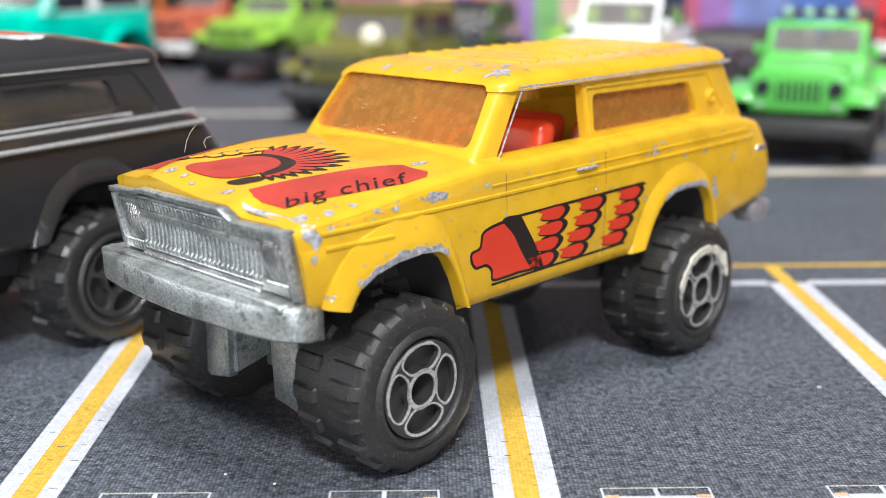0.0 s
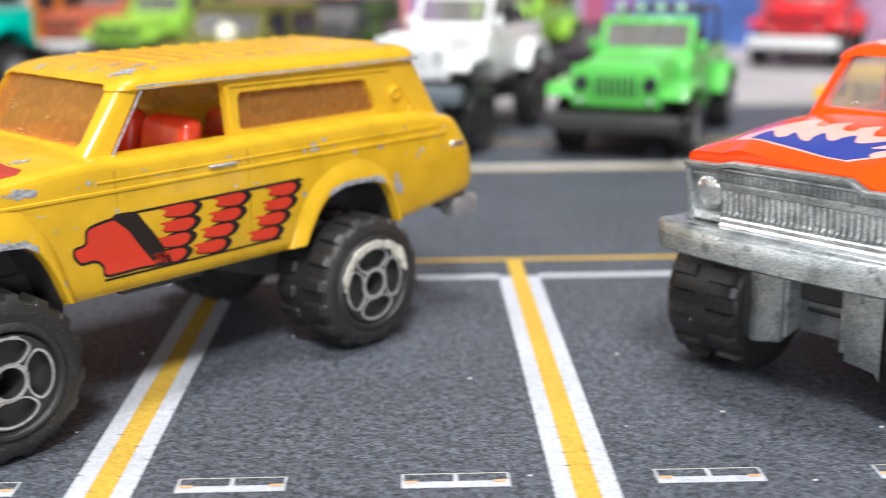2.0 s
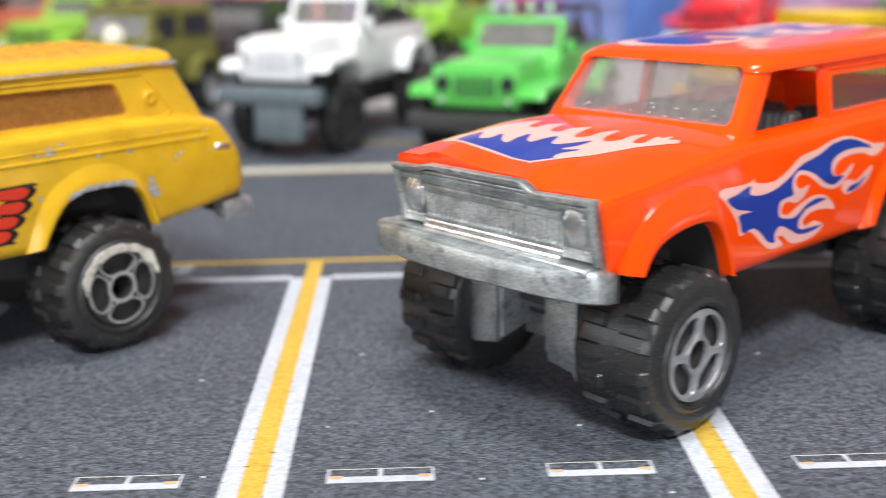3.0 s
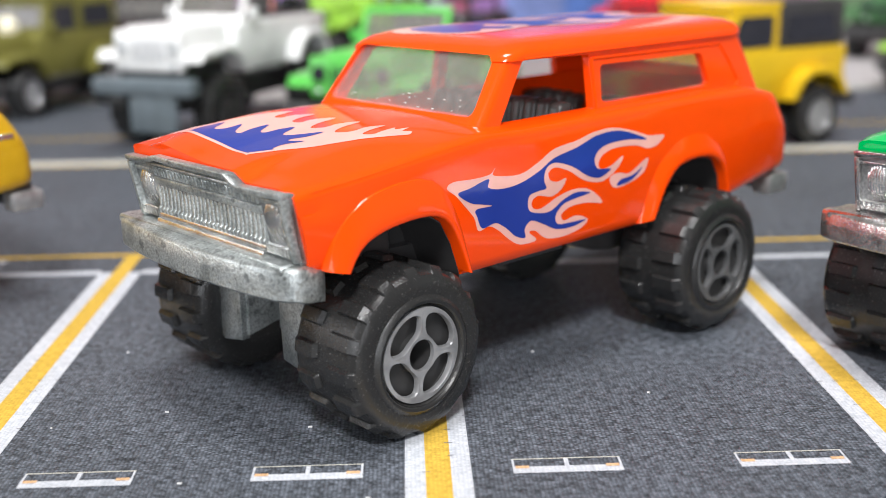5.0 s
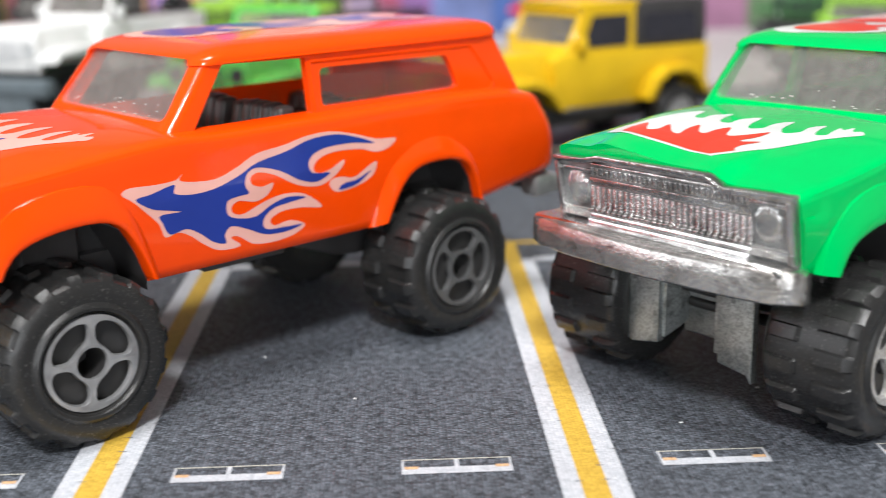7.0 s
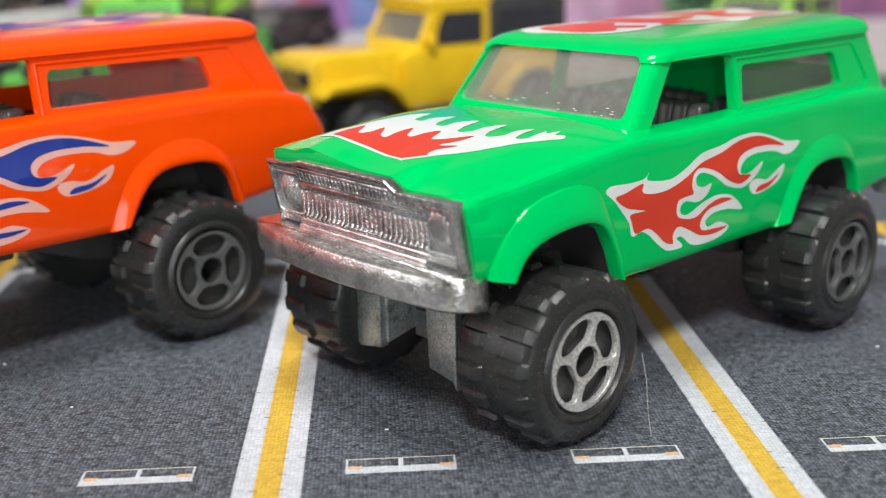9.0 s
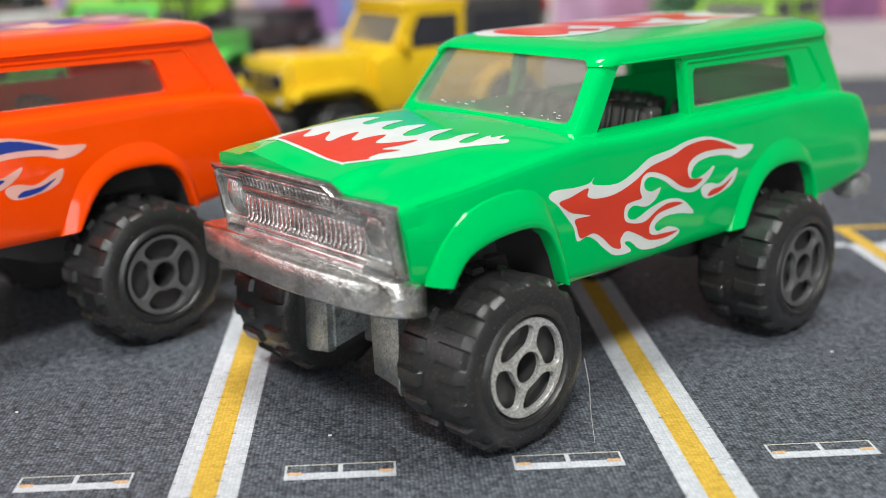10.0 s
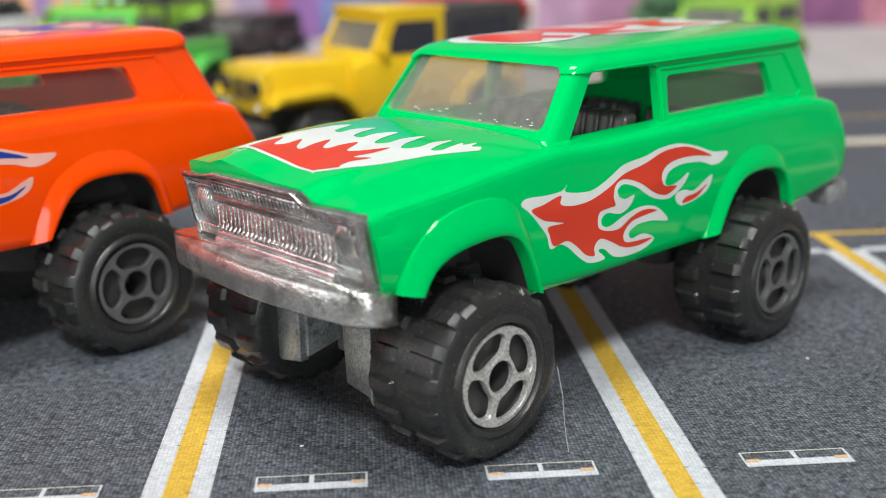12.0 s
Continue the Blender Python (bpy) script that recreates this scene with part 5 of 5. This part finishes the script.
def jeep(label, place, angle, paint, scale=1.0, lift=0.0, r=0.6, top="hard", top_mat=None, lamps=False, bumper_mat=None, rim_mat=None, flare_mat=None, name="toy_jeep", tall=1.0, slot_mat=None, wide=1.0, long=1.0):
    """A small off-roader: slotted grille, flat wings, upright screen; lengths before scaling in centimetres."""
    car = thing(name, pose(place[0] * CM, place[1] * CM, 0, 0, 0, angle + 180) @ Matrix.Diagonal((scale * long, scale * wide, scale * tall, 1)), label, "toy car", "toy off-roaders in the back row")
    top_mat, bumper_mat, rim_mat, flare_mat = top_mat or paint, bumper_mat or BLACK_PLASTIC, rim_mat or RIM_DULL, flare_mat or paint

    def add(nm, bm, mat, tag=""):
        ob = part(nm, bm, mat, car, tag)
        ob.location.z = lift * CM
        return ob
    tub = [(0.95, 0.9), (3.1, 0.9), (3.3, 1.3), (3.65, 1.5), (4.15, 1.5), (4.5, 1.3), (4.65, 1.0), (4.95, 1.0), (4.98, 1.95), (1.25, 1.98), (0.95, 1.85)]
    add("body", prism(tub, -1.2, 1.2, "y", None, 0.06), paint)
    add("bonnet", box(-0.78, 1.32, -0.98, 0.98, 1.2, 2.0, 0.12, 3, None, (0, 0.14)), paint)
    front = add("grille", box(-0.92, -0.74, -1.02, 1.02, 1.08, 1.93, 0.07, 2), paint)
    for i in range(7):
        y = -0.42 + 0.14 * i
        part("grille_slot", box(-0.935, -0.9, y - 0.04, y + 0.04, 1.3, 1.72, 0.01, 1), slot_mat or DARK_GLASS, front)
    for s in (-1, 1):
        lamp = bmesh.new()
        bmesh.ops.create_cone(lamp, cap_ends=True, segments=20, radius1=0.17, radius2=0.15, depth=0.08, matrix=Matrix.Translation((-0.95, s * 0.76, 1.58)) @ Matrix.Rotation(-math.pi / 2, 4, "Y"))
        part("headlamp", lamp, LENS if paint.name.startswith("white") else DARK_GLASS, front)
        part("indicator", ball((-0.93, s * 0.78, 1.22), 0.06), LENS, front)
        wing = prism([(-0.95, 1.28), (-0.8, 1.5), (0.3, 1.58), (0.7, 1.4), (1.0, 0.95), (0.86, 0.93), (0.58, 1.28), (0.25, 1.42), (-0.7, 1.38)], s * 0.92, s * 1.6, "y", None, 0.035)
        add("front_wing", wing, flare_mat)
        arch = prism([(3.05, 0.95), (3.25, 1.35), (3.6, 1.58), (4.2, 1.58), (4.55, 1.35), (4.75, 0.98), (4.6, 0.98), (4.42, 1.27), (4.12, 1.44), (3.66, 1.44), (3.38, 1.27), (3.2, 0.95)], s * 1.15, s * 1.58, "y", None, 0.03)
        add("rear_wing", arch, flare_mat)
        add("mirror", box(1.45, 1.6, s * 1.3 - 0.12, s * 1.3 + 0.12, 2.02, 2.26, 0.04, 2), paint)
        if top != "open":
            add("door_frame", prism(rounded_corners([(1.33, 1.95), (1.74, 2.78), (2.95, 2.78), (2.95, 1.95)], 0.06), s * 1.1, s * 1.16, "y"), top_mat if top == "soft" else paint)
            add("door_glass", prism(rounded_corners([(1.62, 2.03), (1.88, 2.64), (2.78, 2.64), (2.78, 2.03)], 0.08), s * 1.14, s * 1.175, "y"), DARK_GLASS)
            add("quarter_glass", prism(rounded_corners([(3.2, 2.08), (3.2, 2.62), (4.55, 2.62), (4.65, 2.08)], 0.08), s * 1.14, s * 1.172, "y"), DARK_GLASS)
        add("door_step", box(1.1, 2.9, s * 1.15, s * 1.3, 0.82, 0.92, 0.03, 1) if s > 0 else box(1.1, 2.9, -1.3, -1.15, 0.82, 0.92, 0.03, 1), BLACK_PLASTIC)
        jeep_wheel(car, 0.05, s, r, r, 0.62, 1.6, rim_mat)
        jeep_wheel(car, 3.9, s, r, r, 0.62, 1.6, rim_mat)
    # screen
    lean_x = lambda z: 1.28 + (z - 1.97) * 0.5  # noqa: E731
    scr = None
    for y0, y1, z0, z1 in ((-1.12, 1.12, 1.95, 2.1), (-1.12, 1.12, 2.62, 2.76), (-1.12, -0.98, 2.05, 2.7), (0.98, 1.12, 2.05, 2.7)):
        piece = box(0, 0.1, y0, y1, z0, z1, 0.02, 1)
        for v in piece.verts:
            v.co.x += lean_x(v.co.z)
        scr = merge(scr, piece)
    add("screen_frame", scr, paint)
    pane = box(0.03, 0.06, -1.0, 1.0, 2.08, 2.64)
    for v in pane.verts:
        v.co.x += lean_x(v.co.z)
    add("screen_glass", pane, CLEAR).visible_shadow = False
    add("cabin_floor", box(1.3, 4.8, -1.08, 1.08, 1.9, 1.985), BLACK_PLASTIC)
    for y in (-0.55, 0.55):
        seat = box(2.2, 2.8, y - 0.38, y + 0.38, 1.95, 2.12, 0.06, 2)
        box(2.66, 2.86, y - 0.36, y + 0.36, 2.0, 2.55, 0.07, 2, seat, (0.12, 0.1))
        add("seat", seat, BLACK_SEAT)
    if top == "open":
        for x in (2.95, 4.55):
            hoop = rod((x, -1.0, 1.95), (x - 0.05, -0.98, 2.85), 0.055, 8)
            hoop = add("roll_bar", hoop, BLACK_PLASTIC, "black roll bar")
            for a, b in (((x, 1.0, 1.95), (x - 0.05, 0.98, 2.85)), ((x - 0.05, -0.98, 2.85), (x - 0.05, 0.98, 2.85))):
                part("bar", rod(a, b, 0.055, 8), BLACK_PLASTIC, hoop)
        for s in (-1, 1):
            add("roll_bar", rod((2.9, s * 0.98, 2.85), (4.5, s * 0.98, 2.85), 0.055, 8), BLACK_PLASTIC)
    else:
        add("roof", box(1.6, 3.05, -1.16, 1.16, 2.74, 2.9, 0.06, 2), paint if top == "split" else top_mat)
        add("hard_top", box(2.95, 4.95, -1.15, 1.15, 1.95, 2.88, 0.09, 3, None, (0, 0.03)), top_mat)
    if lamps:
        for i in range(4):
            y = -0.72 + 0.48 * i
            part("roof_lamp", ball((1.72, y, 2.95), 0.105, (0.75, 1, 1)), ROOF_LAMP, car, "round pale green roof lamp").location.z = lift * CM
    add("front_bumper", box(-1.28, -0.9, -1.5, 1.5, 0.62, 0.98, 0.08, 2), bumper_mat)
    add("rear_bumper", box(4.95, 5.25, -1.3, 1.3, 0.7, 0.95, 0.06, 2), BLACK_PLASTIC)
    spare = lathe([(0.2, 0.0), (0.5, 0.02), (0.58, -0.08), (0.58, -0.38), (0.4, -0.42)], 28)
    for v in spare.verts:
        v.co = Vector((5.42 + v.co.y, v.co.x, v.co.z + 1.75))
    add("spare_wheel", spare, RUBBER)
    under = box(-0.7, 4.7, -0.75, 0.75, 0.5 - lift * 0.5, 1.25, 0.05, 1)
    rod((0.05, -1.3, r - lift), (0.05, 1.3, r - lift), 0.09, 10, under)
    rod((3.9, -1.3, r - lift), (3.9, 1.3, r - lift), 0.09, 10, under)
    add("chassis", under, BLACK_PLASTIC)
    return car, add


LEAF = enamel("bright_leaf_green_enamel", (0.12, 0.52, 0.09), 0.3, 0.4)
SUN = enamel("sun_yellow_enamel", (0.72, 0.46, 0.012), 0.3, 0.4)
SNOW = enamel("white_enamel", (0.8, 0.8, 0.79), 0.3, 0.4)
OLIVE = enamel("olive_enamel", (0.16, 0.15, 0.035), 0.45, 0.2)
LIME = enamel("lime_enamel", (0.3, 0.55, 0.06), 0.3, 0.4)
TURQ = enamel("turquoise_enamel", (0.0, 0.55, 0.42), 0.3, 0.4)
TANGERINE = enamel("tangerine_enamel", (0.72, 0.26, 0.035), 0.3, 0.4)
CHERRY = enamel("cherry_red_enamel", (0.62, 0.02, 0.025), 0.3, 0.4)
FOREST = enamel("forest_green_enamel", (0.05, 0.14, 0.05), 0.4, 0.3)

ROOF_LAMP = plain("pale_green_lamp", (0.4, 0.68, 0.42), 0.25)
PALE_SLOT = plain("pale_grey_print", (0.5, 0.51, 0.53), 0.4)
jeep("bright green toy off-roader with four pale roof lamps", (7.6, 24.9), 65, LEAF, 1.15, 0.0, 0.6, "open", None, True, tall=0.92, wide=0.87)
jeep("sun yellow toy off-roader with a black hard top", (12.95, 22.85), 30, SUN, 1.06, 0.0, 0.6, "split", BLACK_PLASTIC, wide=0.88)
_, white_add = jeep("white open toy off-roader raised on big black wheels", (3.12, 25.58), 66, SNOW, 1.06, 0.55, 0.78, "open", None, False, GREY_PLASTIC, RIM_DARK, SNOW, slot_mat=PALE_SLOT, wide=0.82)
white_add("winch_plate", box(-1.2, -1.08, -0.45, 0.95, -0.15, 0.75, 0.1, 2), GREY_PLASTIC, "blue-grey plate below the bumper")
_, olive_add = jeep("olive toy off-roader with a closed top", (-2.95, 30.5), 60, OLIVE, 1.08, 0.0, 0.62, "hard", long=0.72)
# the pale warm colour paints in the glare of a polished lamp
olive_add("spot_lamp", ball((0.8, 0.35, 2.14), 0.3), plain("glare_pale_lamp_dome", (0.95, 0.88, 0.68), 0.12), "round pale polished spot lamp")
jeep("faded salmon red toy off-roader with a pale bumper", (-11.0, 46.5), 66, enamel("salmon_enamel", (0.5, 0.13, 0.07), 0.4, 0.2), 1.1, 0.0, 0.6, "hard", None, False, SNOW)
jeep("black toy off-roader with a blue-grey bumper", (-0.6, 35.5), 68, BLACK, 1.05, 0.0, 0.62, "hard", None, False, GREY_PLASTIC)
jeep("lime green toy off-roader", (-7.3, 41), 66, LIME, 1.02, 0.2, 0.62, "hard")
jeep("turquoise toy off-roader with a pale top", (-14.7, 34.5), 58, TURQ, 1.25, 0.2, 0.6, "soft", SNOW)
jeep("tangerine toy off-roader with a closed top", (-14.2, 44.5), 66, TANGERINE, 1.1, 0.0, 0.6, "hard")
jeep("cherry red toy pick-up with a pale bumper", (17.4, 42.5), 60, CHERRY, 1.1, 0.1, 0.6, "hard", None, False, SNOW)
jeep("lime green toy off-roader", (23.7, 31.5), 45, LIME, 1.0, 0.1, 0.6, "hard", tall=0.82)
jeep("forest green toy off-roader with a closed top", (26.0, 40), 50, FOREST, 1.1, 0.1, 0.6, "hard")
jeep("lime green toy off-roader with a yellow top", (5.4, 39.5), 62, LIME, 1.1, 0.2, 0.6, "split", SUN)
jeep("dark grey toy off-roader", (8.9, 38.5), 60, plain("dark_grey_enamel", (0.05, 0.04, 0.045), 0.35), 1.0, 0.1, 0.6, "hard", tall=0.62)

# ---- the printed backdrop and the room ----
WALL_Y = 51.0
FIELDS = ((-60, (0.5, 0.24, 0.1)), (-15, (0.62, 0.28, 0.1)), (-12.6, (0.66, 0.1, 0.07)), (-9.5, (0.55, 0.08, 0.08)), (-6.5, (0.36, 0.12, 0.14)), (-3.2, (0.3, 0.14, 0.2)), (-2.0, (0.82, 0.36, 0.3)),
          (-0.8, (0.9, 0.5, 0.3)), (0.4, (0.34, 0.2, 0.5)), (1.2, (0.8, 0.3, 0.25)), (2.6, (0.3, 0.16, 0.45)), (4.0, (0.2, 0.45, 0.15)), (5.2, (0.8, 0.5, 0.45)), (7.6, (0.85, 0.62, 0.58)), (9.0, (0.55, 0.42, 0.62)),
          (10.4, (0.5, 0.1, 0.2)), (11.4, (0.3, 0.14, 0.4)), (12.8, (0.18, 0.24, 0.52)), (15.5, (0.08, 0.17, 0.5)), (18.4, (0.6, 0.12, 0.14)), (20.6, (0.75, 0.66, 0.64)), (22.4, (0.5, 0.3, 0.45)), (24.6, (0.45, 0.22, 0.36)),
          (27, (0.16, 0.26, 0.14)), (29, (0.62, 0.5, 0.4)), (31, (0.5, 0.14, 0.18)), (34, (0.26, 0.09, 0.22)), (37.5, (0.5, 0.2, 0.26)), (39.5, (0.3, 0.08, 0.18)), (43, (0.2, 0.12, 0.3)), (48, (0.5, 0.2, 0.2)), (90, None))
backdrop = tagged(new("backdrop", finish("backdrop", box(-60, 90, WALL_Y, WALL_Y + 0.4, 0, 16), plain("backdrop_card", (0.4, 0.2, 0.3), 0.7))), "colourful printed card wall behind the toys", "backdrop", kind="structure")
for (x0, hue), (x1, _) in zip(FIELDS, FIELDS[1:]):
    tone = plain("printed_colour", hue, 0.6, 0.0, 0.6, 60, 0.05)
    ob = new("colour_field", finish("colour_field", box(x0, x1, WALL_Y - 0.05, WALL_Y, 0.02, 15.9), tone))
    ob.parent = backdrop

ROOM = plain("room_wall_paint", (0.5, 0.49, 0.47), 0.8, 0.0, 0.92, 3, 0.05)
WOOD = plain("table_wood", (0.3, 0.2, 0.12), 0.45, 0.0, 0.7, 20)


def slab(name, x0, x1, y0, y1, z0, z1, mat, label, category):
    bm = box(x0, x1, y0, y1, z0, z1)
    return tagged(new(name, finish(name, bm, mat)), label, category, kind="structure")


table = thing("table", pose(0.15, 0.15, -0.76), "plain brown wooden table carrying the play mat", "table")
for nm, dims in (("tabletop", (-95, 95, -55, 55, 72.7, 75.69)),) + tuple(("leg", (sx * 88 - 3, sx * 88 + 3, sy * 48 - 3, sy * 48 + 3, 0, 72.7)) for sx in (-1, 1) for sy in (-1, 1)):
    part(nm, box(*dims, 0.3, 2), WOOD, table)
slab("floor", -260, 280, -260, 260, -80, -76, WOOD, "plain room floor", "floor")
slab("ceiling", -260, 280, -260, 260, 170, 175, ROOM, "plain pale ceiling", "ceiling")
slab("wall_north", -260, 280, 260, 265, -76, 170, ROOM, "plain pale wall", "wall")
# south wall with an added opening for its unseen fill light
for x0, x1, z0, z1 in ((-260, -60, -76, 170), (120, 280, -76, 170), (-60, 120, -76, 0), (-60, 120, 100, 170)):
    slab("wall_south", x0, x1, -265, -260, z0, z1, ROOM, "plain pale wall round an opening for fill light", "wall")
fill_frame = None
for x0, x1, z0, z1 in ((-60, -55, 0, 100), (115, 120, 0, 100), (-55, 115, 0, 5), (-55, 115, 95, 100)):
    fill_frame = box(x0, x1, -264, -259, z0, z1, 0, 1, fill_frame)
tagged(new("fill_opening_south", finish("fill_opening_south", fill_frame, SNOW)), "unseen white frame added round the south fill light", "window", kind="structure")
# the west wall gets an added opening for its unseen fill light
for y0, y1, z0, z1 in ((-260, -90, -76, 170), (90, 260, -76, 170), (-90, 90, -76, 20), (-90, 90, 136, 170)):
    slab("wall_west", -265, -260, y0, y1, z0, z1, ROOM, "plain pale wall round an opening for fill light", "wall")
fill_frame = None
for y0, y1, z0, z1 in ((-90, -85, 20, 136), (85, 90, 20, 136), (-85, 85, 20, 25), (-85, 85, 131, 136), (-2, 2, 25, 131)):
    fill_frame = box(-264, -259, y0, y1, z0, z1, 0, 1, fill_frame)
tagged(new("fill_opening_west", finish("fill_opening_west", fill_frame, SNOW)), "unseen white frame added round the west fill light", "window", kind="structure")
slab("wall_east", 280, 285, -260, 260, -76, 170, ROOM, "plain pale wall", "wall")

# lint on the mat
lint = bmesh.new()
rng = random.Random(21)
for i in range(90):
    x, y, r = rng.uniform(-8, 24), rng.uniform(6.5, 21), rng.uniform(0.008, 0.022)
    box(x - r, x + r, y - 0.006, y + 0.006, 0.0, 0.012, 0, 1, lint)
tagged(new("lint", finish("lint", lint, plain("white_lint", (0.7, 0.7, 0.7), 0.7))), "tiny white specks of lint strewn over the mat", "lint", kind="stuff")

# a loose fibre on the mat beside the green wagon's front wheel
fibre = None
trail = [(16.2, 9.0, 0.01), (16.16, 9.0, 0.29), (16.14, 9.0, 0.56), (16.09, 9.0, 0.83)]
for a, b in zip(trail, trail[1:]):
    fibre = rod(a, b, 0.0028, 5, fibre)
tagged(new("fibre", finish("fibre", fibre, plain("pale_fibre", (0.6, 0.58, 0.55), 0.5))), "thin pale loose fibre standing on the mat", "fibre")

# two curled hairs caught on the yellow wagon's bonnet
for curl in (((-0.42, -0.9, 2.69), (-0.36, -0.95, 2.78), (-0.29, -0.98, 2.86), (-0.21, -1.0, 2.92)), ((-0.2, -0.86, 2.71), (-0.21, -0.88, 2.76), (-0.17, -0.89, 2.8), (-0.11, -0.89, 2.81))):
    hair = None
    for a, b in zip(curl, curl[1:]):
        hair = rod(*(100 * (yellow_wagon.matrix_basis @ Vector((-x * CM, y * CM, z * CM))) for x, y, z in (a, b)), 0.003, 5, hair)
    tagged(new("hair", finish("hair", hair, plain("pale_hair", (0.4, 0.36, 0.3), 0.5))), "short pale curled hair on the yellow bonnet", "hair")
